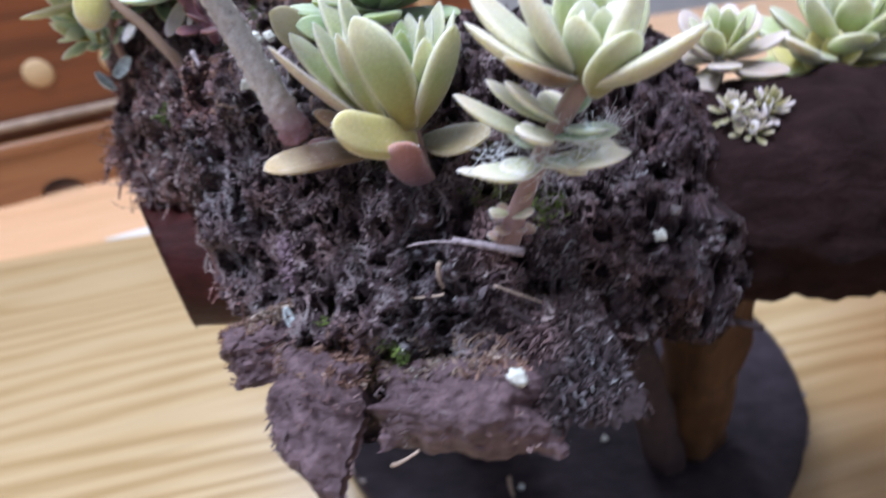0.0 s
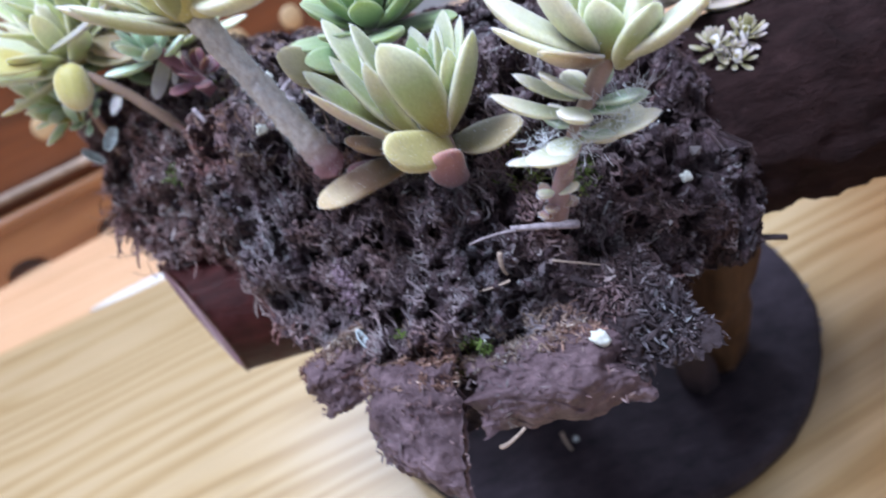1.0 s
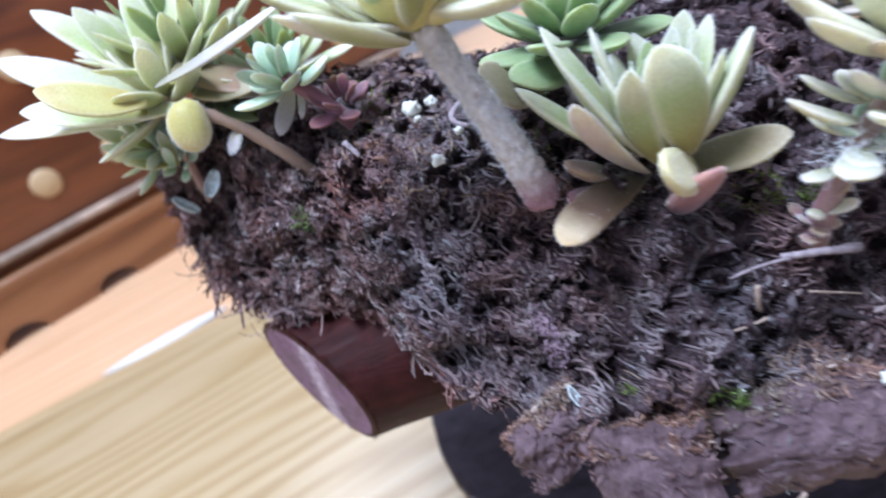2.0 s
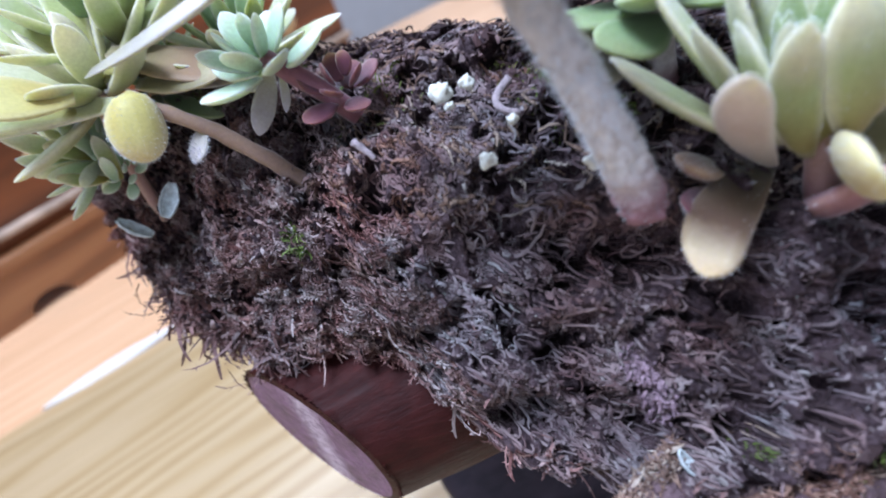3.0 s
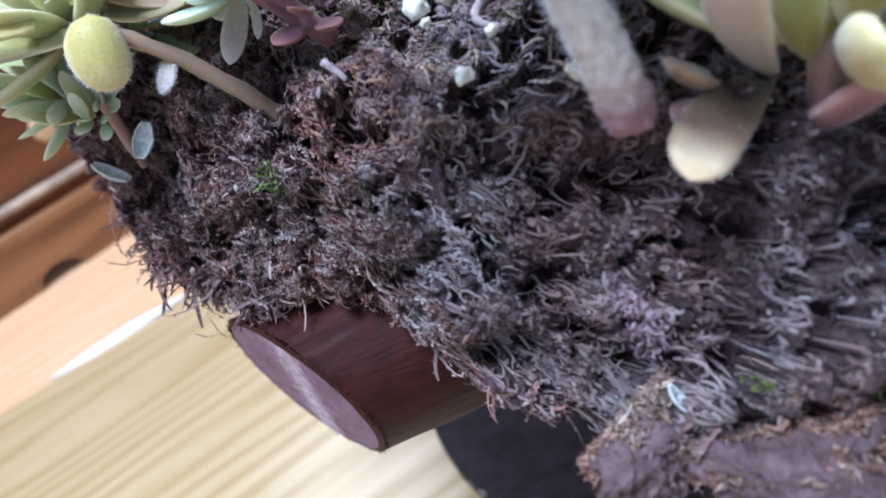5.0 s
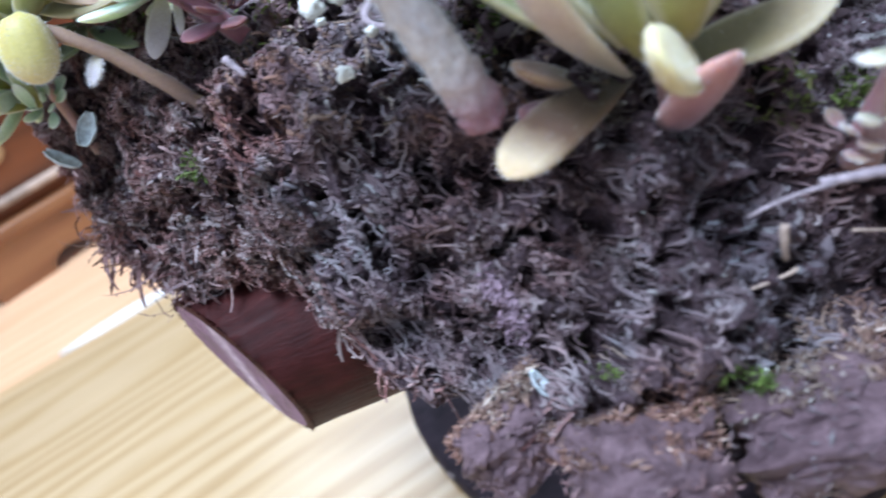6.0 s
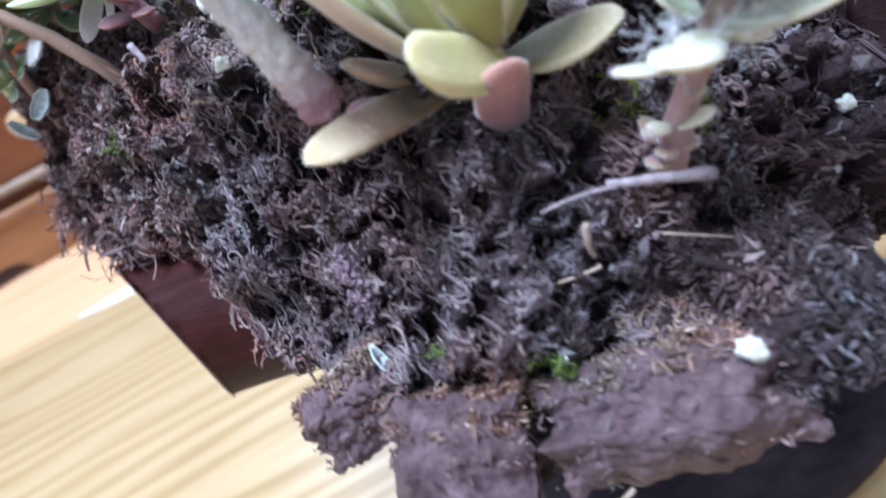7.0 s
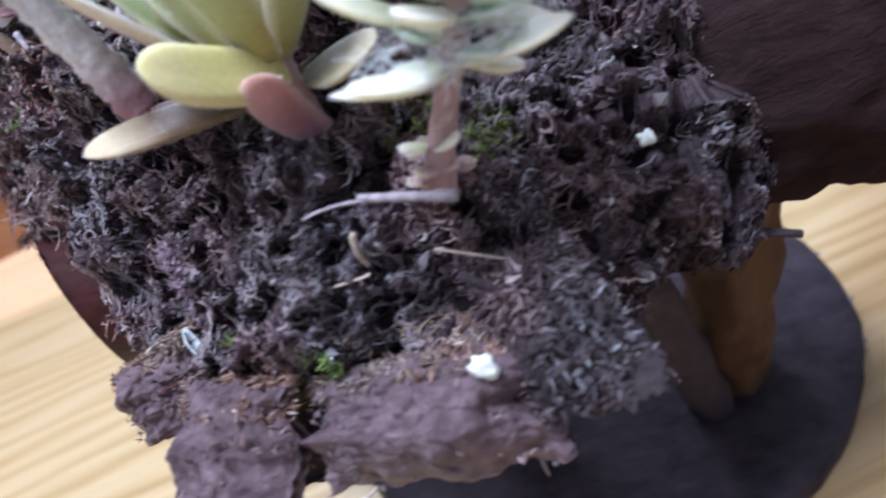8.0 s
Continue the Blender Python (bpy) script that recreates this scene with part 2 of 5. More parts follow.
L_GREEN = leaf_mat("leaf_grey_green", (0.30, 0.27, 0.08), (0.36, 0.43, 0.20), (0.60, 0.61, 0.46), (0.78, 0.76, 0.62))
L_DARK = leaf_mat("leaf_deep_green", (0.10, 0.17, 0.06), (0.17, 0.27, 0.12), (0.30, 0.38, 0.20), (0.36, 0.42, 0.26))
L_YELLOW = leaf_mat("leaf_yellow", (0.52, 0.46, 0.16), (0.58, 0.52, 0.20), (0.66, 0.58, 0.30), (0.68, 0.6, 0.38))
L_BROWN = leaf_mat("leaf_brown_cream", (0.085, 0.070, 0.030), (0.135, 0.072, 0.042), (0.60, 0.49, 0.34), (0.22, 0.145, 0.09))
L_DULL = leaf_mat("leaf_dull_brown_green", (0.18, 0.17, 0.07), (0.25, 0.22, 0.12), (0.38, 0.33, 0.23), (0.52, 0.46, 0.34))
L_PINK = leaf_mat("leaf_pink", (0.14, 0.05, 0.09), (0.25, 0.11, 0.135), (0.40, 0.20, 0.19), (0.5, 0.28, 0.26))
L_PALE = leaf_mat("leaf_pale_bloom", (0.42, 0.44, 0.24), (0.60, 0.60, 0.45), (0.78, 0.71, 0.58), (0.84, 0.79, 0.64))
L_BLUSH = leaf_mat("leaf_pinkish_grey", (0.36, 0.32, 0.24), (0.46, 0.38, 0.34), (0.58, 0.49, 0.46), (0.68, 0.60, 0.54))
M_STEMBROWN = leaf_mat("stem_brown", (0.18, 0.10, 0.085), (0.25, 0.16, 0.12), (0.32, 0.22, 0.16), (0.3, 0.2, 0.15))
L_OLD = leaf_mat("leaf_old_brown", (0.20, 0.17, 0.08), (0.24, 0.15, 0.09), (0.30, 0.18, 0.12), (0.34, 0.24, 0.16))
L_TEAL = leaf_mat("leaf_blue_green", (0.25, 0.38, 0.24), (0.40, 0.55, 0.40), (0.55, 0.66, 0.54), (0.64, 0.72, 0.62))
L_GREY = leaf_mat("leaf_purple_grey", (0.36, 0.34, 0.28), (0.36, 0.33, 0.33), (0.44, 0.40, 0.40), (0.46, 0.44, 0.42))
L_MAROON = leaf_mat("leaf_maroon", (0.07, 0.018, 0.032), (0.11, 0.03, 0.05), (0.18, 0.07, 0.08), (0.2, 0.08, 0.1))
M_STEMRED = leaf_mat("stem_reddish", (0.30, 0.14, 0.16), (0.36, 0.23, 0.20), (0.40, 0.30, 0.22), (0.4, 0.26, 0.24))


def stem_mat():
    m, n, l, b = mat("hairy_grey_stem", 0.85, spec=0.2)
    v = coords(n, l)
    a = noise_of(n, l, v, 700, 6, 0.7)
    uv = n.new("ShaderNodeUVMap")
    sep = n.new("ShaderNodeSeparateXYZ")
    l.new(uv.outputs[0], sep.inputs[0])
    grey = ramp(n, l, a, [(0.3, (0.48, 0.43, 0.41)), (0.55, (0.70, 0.66, 0.65)), (0.75, (0.84, 0.83, 0.82))])
    foot = ramp(n, l, sep.outputs[1], [(0.06, (1, 1, 1)), (0.26, (0, 0, 0))])
    col = mix(n, l, foot, grey, (0.36, 0.20, 0.24))
    l.new(col, b.inputs["Base Color"])
    bump(n, l, a, b, 0.5, 0.0005)
    return m


M_STEM = stem_mat()


# ---- mesh helpers ----
def mesh_from(name, verts, faces, material, uvs=None, smooth=True):
    me = bpy.data.meshes.new(name)
    me.from_pydata([tuple(v) for v in verts], [], faces)
    if uvs is not None:
        layer = me.uv_layers.new(name="UVMap")
        idx = np.empty(len(me.loops), dtype=np.int32)
        me.loops.foreach_get("vertex_index", idx)
        layer.data.foreach_set("uv", np.asarray(uvs, dtype=np.float32)[idx].ravel())
    me.materials.append(material)
    if smooth:
        me.polygons.foreach_set("use_smooth", [True] * len(me.polygons))
    me.update()
    return me


def child(name, me, parent, label=""):
    ob = new(name, me)
    ob.parent = parent
    return tagged(ob, label=label)


def part(name, bm, material, parent, label="", smooth=False):
    me = bpy.data.meshes.new(name)
    bm.to_mesh(me)
    bm.free()
    me.materials.append(material)
    if smooth:
        me.polygons.foreach_set("use_smooth", [True] * len(me.polygons))
    ob = new(name, me)
    ob.parent = parent
    return tagged(ob, label=label)


def thing(name, at, label, category, group="", kind=""):
    ob = new(name)
    ob.location = at
    ob.empty_display_size = 0.01
    bpy.context.view_layer.update()
    return tagged(ob, label=label, category=category, group=group, kind=kind)


def box_bm(lo, hi, bevel=0.0):
    bm = bmesh.new()
    bmesh.ops.create_cube(bm, size=1.0)
    lo, hi = Vector(lo), Vector(hi)
    for v in bm.verts:
        v.co = Vector(((lo[i] + hi[i]) / 2 + v.co[i] * (hi[i] - lo[i]) for i in range(3)))
    if bevel:
        bmesh.ops.bevel(bm, geom=list(bm.edges), offset=bevel, segments=3, affect="EDGES", profile=0.5)
    return bm


def rel(parent, p):
    return Vector(p) - parent.location


def tube(path, radii, sides=10, rough=0.0, seed=0, cap=True):
    """Verts, faces and uvs of a tapered tube along a list of points."""
    rng = random.Random(seed)
    path = [Vector(p) for p in path]
    verts, uvs, faces = [], [], []
    side = None
    for i, p in enumerate(path):
        d = (path[min(i + 1, len(path) - 1)] - path[max(i - 1, 0)]).normalized()
        if side is None:
            side = d.orthogonal().normalized()
        side = (side - d * side.dot(d)).normalized()
        up = d.cross(side)
        for k in range(sides):
            a = 2 * math.pi * k / sides
            r = radii[i] * (1 + rough * (rng.random() - 0.5) * 2)
            verts.append(p + (side * math.cos(a) + up * math.sin(a)) * r)
            uvs.append((k / sides, i / (len(path) - 1)))
    for i in range(len(path) - 1):
        for k in range(sides):
            j = (k + 1) % sides
            faces.append((i * sides + k, i * sides + j, (i + 1) * sides + j, (i + 1) * sides + k))
    if cap:
        faces.append(tuple(range(sides - 1, -1, -1)))
        faces.append(tuple((len(path) - 1) * sides + k for k in range(sides)))
    return verts, faces, uvs


def bezier(a, b, c, n):
    a, b, c = Vector(a), Vector(b), Vector(c)
    return [a * (1 - s) ** 2 + b * 2 * s * (1 - s) + c * s * s for s in (i / (n - 1) for i in range(n))]


def leaf_mesh(base, tip, width, material, up, origin, curl=0.12, thick=0.48, round_tip=1.1, seed=0, base_w=0.34, oval=False):
    """A plump spoon-shaped leaf from base to tip; its upper face looks towards up and is slightly hollow."""
    base, tip, up = Vector(base) - origin, Vector(tip) - origin, Vector(up)
    axis = tip - base
    length = axis.length
    d = axis.normalized()
    up = (up - d * up.dot(d)).normalized()
    side = d.cross(up)
    rows, sides = 17, 14
    rng = random.Random(seed)
    lean, wob = rng.uniform(-0.06, 0.06), rng.uniform(0, 6)
    verts, uvs, faces = [], [], []
    for i in range(rows):
        s = 1 - (1 - i / (rows - 1)) ** 1.5
        prof = (base_w + (1 - base_w) * math.sin(s / 0.52 * math.pi / 2)) if s < 0.52 else max(0.0, 1 - ((s - 0.52) / 0.48) ** (1.75 + round_tip)) ** (0.9 - 0.16 * min(2, round_tip))
        if oval:
            prof = max(0.0, 1 - (2 * s - 1) ** 2) ** 0.5
        w = width * 0.55 * max(prof, 0.04)
        h = width * thick / 2 * max(min(prof, 1), 0.05) * (0.75 + 0.25 * (1 - s))
        c = base + d * (length * s) + up * (curl * length * (s * s - s * 0.55)) + side * (lean * length * math.sin(s * math.pi))
        for k in range(sides):
            a = 2 * math.pi * k / sides
            x, z = math.cos(a), math.sin(a)
            zz = z * h if z < 0 else z * h * (0.9 if oval else 0.55 + 0.25 * abs(x))
            zz += 0.0 if oval else 0.10 * w * x * x
            f = 1 + 0.03 * math.sin(5 * s + 3 * a + wob)
            verts.append(c + side * (x * w * f) + up * zz)
            uvs.append((abs(k / sides - 0.5), s))
    for i in range(rows - 1):
        for k in range(sides):
            j = (k + 1) % sides
            faces.append((i * sides + k, (i + 1) * sides + k, (i + 1) * sides + j, i * sides + j))
    faces.append(tuple(range(sides)))
    faces.append(tuple((rows - 1) * sides + k for k in range(sides - 1, -1, -1)))
    return mesh_from("leaf", verts, faces, material, uvs)


def leaf_fuzz(plant, per_leaf, lmin, lmax, seed):
    """Fine pale hairs standing on all the leaves of a plant; one joined mesh."""
    rng = random.Random(seed)
    verts, faces = [], []
    for ob in list(plant.children):
        if not ob.name.startswith("leaf"):
            continue
        vs = ob.data.vertices
        for _ in range(per_leaf):
            f = ob.data.polygons[rng.randrange(len(ob.data.polygons) - 2)]
            a, b = (vs[f.vertices[rng.randrange(4)]] for _ in range(2))
            h = rng.random()
            p = a.co.lerp(b.co, h)
            nrm = a.normal.lerp(b.normal, h)
            d = (nrm + Vector((rng.gauss(0, 0.3), rng.gauss(0, 0.3), rng.gauss(0, 0.3)))).normalized()
            side = d.orthogonal().normalized() * 0.00003
            o = len(verts)
            verts += [p - side, p + side, p + d * rng.uniform(lmin, lmax)]
            faces.append((o, o + 1, o + 2))
    me = mesh_from("leaf_hair", verts, faces, M_WEB, smooth=False)
    return tagged(child("leaf_hair", me, plant, "fine pale hairs on the leaves"), kind="stuff")


def add_leaf(plant, row, material, up=(0, -0.4, 1), label="", **shape):
    me = leaf_mesh(row[:3], row[3:6], row[6], material, up, plant.location, **shape)
    return child("leaf", me, plant, label)


def rosette(plant, base, axis, n, length, width, material, open_from=20, open_to=75, seed=1, young=None, **shape):
    """n leaves round an axis by the golden angle, the inner ones shorter and more upright."""
    rng = random.Random(seed)
    base, axis = Vector(base), Vector(axis).normalized()
    s1 = axis.orthogonal().normalized()
    s2 = axis.cross(s1)
    for i in range(n):
        f = (i + 0.5) / n
        a = i * 2.39996 + rng.uniform(-0.15, 0.15)
        o = radians(open_from + (open_to - open_from) * f + rng.uniform(-5, 5))
        r = s1 * math.cos(a) + s2 * math.sin(a)
        d = axis * math.cos(o) + r * math.sin(o)
        ln = length * (0.55 + 0.45 * f) * rng.uniform(0.92, 1.06)
        b = base + r * (0.0012 + 0.0012 * f) - axis * (0.004 * f)
        tip = b + d * ln
        up = axis * math.sin(o) - r * math.cos(o)
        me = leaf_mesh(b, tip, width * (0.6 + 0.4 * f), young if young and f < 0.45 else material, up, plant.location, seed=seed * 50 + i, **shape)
        child("leaf", me, plant)


# ---- room ----
def slab(name, lo, hi, material, label):
    me = bpy.data.meshes.new(name)
    bm = box_bm(lo, hi)
    bm.to_mesh(me)
    bm.free()
    me.materials.append(material)
    return tagged(new(name, me), label=label, category=name.split("_")[0], kind="structure")


slab("floor", (-1.6, -1.6, -0.82), (1.6, 1.7, -0.75), M_FLOOR, "brown wooden room floor below the table")
slab("wall_east", (1.4, -1.4, -0.75), (1.595, 1.5, 2.0), M_WALL, "plain pale wall of the room")


def blocks(name, boxes, label):
    """A wall or ceiling in four blocks round one opening."""
    bm = bmesh.new()
    for lo, hi in boxes:
        b = box_bm(lo, hi)
        tmp = bpy.data.meshes.new("tmp")
        b.to_mesh(tmp)
        b.free()
        bm.from_mesh(tmp)
        bpy.data.meshes.remove(tmp)
    me = bpy.data.meshes.new(name)
    bm.to_mesh(me)
    bm.free()
    me.materials.append(M_WALL)
    return tagged(new(name, me), label=label, category=name.split("_")[0], kind="structure")


blocks("wall_north", [((-1.6, 1.5, -0.75), (-0.75, 1.7, 2.0)), ((-0.15, 1.5, -0.75), (1.6, 1.7, 2.0)), ((-0.75, 1.5, -0.75), (-0.15, 1.7, 0.55)), ((-0.75, 1.5, 1.75), (-0.15, 1.7, 2.0))], "pale wall with a tall narrow window opening")
blocks("ceiling", [((-1.6, -1.6, 2.0), (-0.82, 1.7, 2.15)), ((-0.08, -1.6, 2.0), (1.6, 1.7, 2.15)), ((-0.82, -1.6, 2.0), (-0.08, -0.45, 2.15)), ((-0.82, 0.29, 2.0), (-0.08, 1.7, 2.15))], "pale ceiling with a square roof window opening")
slab("wall_south", (-1.595, -1.6, -0.75), (1.6, -1.4, 2.0), M_WALL, "plain pale wall of the room")
slab("wall_west", (-1.6, -1.4, -0.75), (-1.4, 1.5, 2.0), M_WALL, "plain pale wall of the room")

# ---- table of pine boards, turned a little ----
TABLE_TURN = radians(13)
table = thing("pine_table", (0.0, 0.30, -0.75), "varnished pale pine table with long streaky grain", "table")
table.rotation_euler = (0, 0, TABLE_TURN)
EDGE = 0.235
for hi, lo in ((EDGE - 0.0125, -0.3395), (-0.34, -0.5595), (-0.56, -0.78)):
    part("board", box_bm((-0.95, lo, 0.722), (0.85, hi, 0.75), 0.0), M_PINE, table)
part("edging", box_bm((-0.95, EDGE - 0.0125, 0.722), (0.85, EDGE + 0.0005, 0.7495), 0.001), M_LIP, table, "pale edge strip of the tabletop")
EDGE_STREAK = [(-0.280 + 0.11 * k / 24, 0.85 * math.sin(math.pi * k / 24) ** 0.8 * (1 + 0.25 * noise.noise((k * 0.6, 3, 0)))) for k in range(25)]
sv = [(x, EDGE + 0.0055 + 0.045 * (x + 0.23) + h * w, 0.7503 - e) for e in (0.0, 0.002) for h in (-0.0075, 0.0095) for x, w in EDGE_STREAK]
sf = [(k, k + 1, 26 + k, 25 + k) for k in range(24)] + [(k, 50 + k, 51 + k, k + 1) for k in range(24)] + [(25 + k, 26 + k, 76 + k, 75 + k) for k in range(24)]
child("scuff", mesh_from("scuff", sv, sf, M_EDGE_STREAK, smooth=False), table, "white streak along the edge")
for sx in (-0.88, 0.78):
    for sy in (-0.68, 0.18):
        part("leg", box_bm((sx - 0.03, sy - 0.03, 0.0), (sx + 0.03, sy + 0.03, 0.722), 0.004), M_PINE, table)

sill = thing("side_board", (0.0, 0.30, -0.75), "orange pine board along the far edge of the table", "board")
sill.rotation_euler = (0, 0, TABLE_TURN)
part("board", box_bm((-1.25, EDGE + 0.001, 0.715), (0.95, EDGE + 0.5, 0.747), 0.003), M_SILL, sill)
for sx in (-1.15, 0.85):
    part("leg", box_bm((sx - 0.03, EDGE + 0.2, 0.0), (sx + 0.03, EDGE + 0.26, 0.715), 0.004), M_SILL, sill)

# ---- red-brown chest with cream round inlays and a scalloped foot ----
chest = thing("wooden_chest", (-0.454, 0.575, -0.003), "reddish brown wooden chest with cream round inlays", "chest")
chest.rotation_euler = (0, 0, radians(27))
part("body", box_bm((-0.7, 0.012, 0.052), (0.55, 0.3, 0.42), 0.004), M_CHEST, chest, smooth=True)


def scalloped_rail():
    """A rail whose lower edge is cut into a row of round arches."""
    bm = bmesh.new()
    step, n = 0.094, 13
    outline = []
    for k in range(n):
        x0 = -0.7 + k * step
        outline.append((x0, 0.0))
        outline.append((x0 + step * 0.5, 0.0))
        for j in range(9):
            a = math.pi * (1 - j / 8)
            outline.append((x0 + step * 0.75 + step * 0.22 * math.cos(a), 0.001 + step * 0.16 * math.sin(a)))
    pts = outline + [(-0.7 + n * step, 0.0), (-0.7 + n * step, 0.05), (-0.7, 0.05)]
    front = bm.faces.new([bm.verts.new((x, 0, z)) for x, z in pts])
    ext = bmesh.ops.extrude_face_region(bm, geom=[front])
    for v in ext["geom"]:
        if isinstance(v, bmesh.types.BMVert):
            v.co.y += 0.02
    bmesh.ops.recalc_face_normals(bm, faces=bm.faces)
    return bm


part("foot_rail", scalloped_rail(), M_RAIL, chest, "brown rail with a scalloped lower edge")
part("moulding", box_bm((-0.7, -0.004, 0.050), (0.55, 0.011, 0.062), 0.003), M_RAIL, chest, "worn brown strip above the rail", smooth=True)
part("moulding", box_bm((-0.7, 0.002, 0.073), (0.55, 0.0115, 0.081), 0.003), M_WORN, chest, "pale worn strip", smooth=True)


def inlay_mesh():
    verts, faces = [], []
    for r, y in ((0.0001, -0.0035), (0.011, -0.0032), (0.0135, -0.0015), (0.014, 0.002)):
        for k in range(20):
            a = 2 * math.pi * k / 20
            verts.append((r * math.cos(a), y, r * math.sin(a)))
    for i in range(3):
        for k in range(20):
            j = (k + 1) % 20
            faces.append((i * 20 + k, i * 20 + j, (i + 1) * 20 + j, (i + 1) * 20 + k))
    return mesh_from("inlay", verts, faces, M_DOT)


INLAY = inlay_mesh()
for row in range(3):
    for k in range(17):
        ob = child("inlay", INLAY, chest)
        ob.location = (-0.66 + k * 0.071 + (0.035 if row % 2 else 0), 0.0115, 0.120 + row * 0.1)

# ---- base slice, post and log of the planter ----
DISC = Vector((0.0403, 0.2557, 0.0))
planter = thing("log_planter", DISC, "dark log on a round wooden slice, planted with moss", "planter")


def slice_mesh(r, seed, material, rings):
    """A disc of wood with a slightly wavy outline and a chamfered rim."""
    n = 96
    verts, faces = [], []
    for ring, z in rings:
        for k in range(n):
            a = 2 * math.pi * k / n
            w = 1 + 0.012 * noise.noise((math.cos(a) * 2 + seed, math.sin(a) * 2, 0)) + 0.006 * noise.noise((math.cos(a) * 9, math.sin(a) * 9, seed))
            verts.append((ring * r * w * math.cos(a), ring * r * w * math.sin(a), z))
    for i in range(len(rings) - 1):
        for k in range(n):
            j = (k + 1) % n
            faces.append((i * n + k, i * n + j, (i + 1) * n + j, (i + 1) * n + k))
    faces.append(tuple(range(n - 1, -1, -1)))
    faces.append(tuple((len(rings) - 1) * n + k for k in range(n)))
    return mesh_from("base_slice", verts, faces, material)


child("base_slice", slice_mesh(0.1235, 3, M_DISC, [(0.985, 0.0), (1.0, 0.004), (1.0, 0.0125), (0.985, 0.0152), (0.95, 0.0154), (0.5, 0.0154)]), planter, "dark brown round slice of wood")


def chips_on_rim():
    """Small pale worn spots along the bark edge of the slice."""
    rng = random.Random(5)
    bm = bmesh.new()
    for k in range(130):
        a = rng.uniform(0, 2 * math.pi)
        r = 0.1225 + rng.uniform(-0.003, 0.001)
        m = pose(r * math.cos(a), r * math.sin(a), 0.0135 + rng.uniform(-0.004, 0.0015), rng.uniform(-30, 30), rng.uniform(-30, 30), math.degrees(a)) @ Matrix.Diagonal((rng.uniform(0.6, 1.7), rng.uniform(0.8, 3.2), 0.5, 1))
        bmesh.ops.create_icosphere(bm, subdivisions=1, radius=0.0013, matrix=m)
    return bm


tagged(part("worn_edge", chips_on_rim(), M_DISCRIM, planter, "pale worn chips on the rim"), kind="stuff")

def log_at(x):
    """Centre and radius of the log, which thickens to one end."""
    s = min(1.0, max(0.0, (x + 0.09) / 0.18))
    return 0.1665 - 0.0135 * s, 0.1530 + 0.0170 * s, 0.0205 + 0.0100 * s


def log_mesh():
    """A log along x, cut obliquely at its left end, with ridged bark."""
    bm = bmesh.new()
    n, m = 64, 150
    grid = []
    for i in range(m):
        x = -0.15 + 0.45 * i / (m - 1)
        ring = []
        for k in range(n):
            a = 2 * math.pi * k / n
            cy, cz, r0 = log_at(x)
            r = r0 * (1 + 0.035 * noise.noise((x * 18, math.cos(a) * 1.6, math.sin(a) * 1.6)) + 0.018 * noise.noise((x * 70, math.cos(a) * 7, math.sin(a) * 7)))
            if x > 0.03:
                r *= 1 + 0.13 * min(1, (x - 0.03) / 0.05) * noise.noise((x * 120, math.cos(a) * 5, math.sin(a) * 5 + 4))
            ring.append(bm.verts.new((x, cy + r * math.cos(a), cz + r * math.sin(a))))
        grid.append(ring)
    for i in range(m - 1):
        for k in range(n):
            j = (k + 1) % n
            bm.faces.new((grid[i][k], grid[i][j], grid[i + 1][j], grid[i + 1][k])).smooth = True
    bm.faces.new(grid[-1])
    no = Vector((-0.85, -0.52, -0.05)).normalized()
    cut = bmesh.ops.bisect_plane(bm, geom=list(bm.verts) + list(bm.edges) + list(bm.faces), plane_co=(-0.0914, 0.1557, 0.1354), plane_no=no, clear_outer=True)
    edges = [e for e in cut["geom_cut"] if isinstance(e, bmesh.types.BMEdge)]
    rim = bmesh.ops.edgeloop_fill(bm, edges=edges)["faces"]
    bmesh.ops.inset_region(bm, faces=rim, thickness=0.0016, depth=0.0005)
    for f in list(rim):
        f.material_index = 1
        f.smooth = False
    for f in bm.faces:
        if f.material_index == 0 and f.calc_center_median().x > 0.03:
            f.material_index = 2
    bmesh.ops.recalc_face_normals(bm, faces=bm.faces)
    for v in bm.verts:
        v.co -= DISC
    me = bpy.data.meshes.new("log")
    bm.to_mesh(me)
    bm.free()
    me.materials.append(M_LOG)
    me.materials.append(M_CUT)
    me.materials.append(M_LOGBARK)
    return me


child("log", log_mesh(), planter, "dark reddish brown log with an oblique cut end")


def cut_fringe():
    """Short frayed bark fibres round the rim of the cut."""
    rng = random.Random(17)
    verts, faces = [], []
    for k in range(420):
        a = rng.uniform(0, 2 * math.pi)
        x = -0.09
        for _ in range(4):
            cy, cz, r0 = log_at(x)
            y, z = cy + r0 * math.cos(a), cz + r0 * math.sin(a)
            x = -0.0914 - (0.52 * (y - 0.1557) + 0.05 * (z - 0.1354)) / 0.85
        p = Vector((x + 0.0004, y, z)) - DISC
        out = Vector((0, math.cos(a), math.sin(a)))
        d = (out * rng.uniform(0.3, 1.0) + Vector((-0.85, -0.52, 0)) * rng.uniform(0.2, 0.9) + Vector((rng.gauss(0, 0.4), rng.gauss(0, 0.4), rng.gauss(0, 0.4)))).normalized()
        side = d.orthogonal().normalized() * rng.uniform(0.0001, 0.0003)
        o = len(verts)
        verts += [p - side - out * 0.0008, p + side - out * 0.0008, p + d * rng.uniform(0.0005, 0.0016)]
        faces.append((o, o + 1, o + 2))
    return mesh_from("bark_fringe", verts, faces, M_LOG, smooth=False)


tagged(child("bark_fringe", cut_fringe(), planter, "frayed bark round the cut"), kind="stuff")


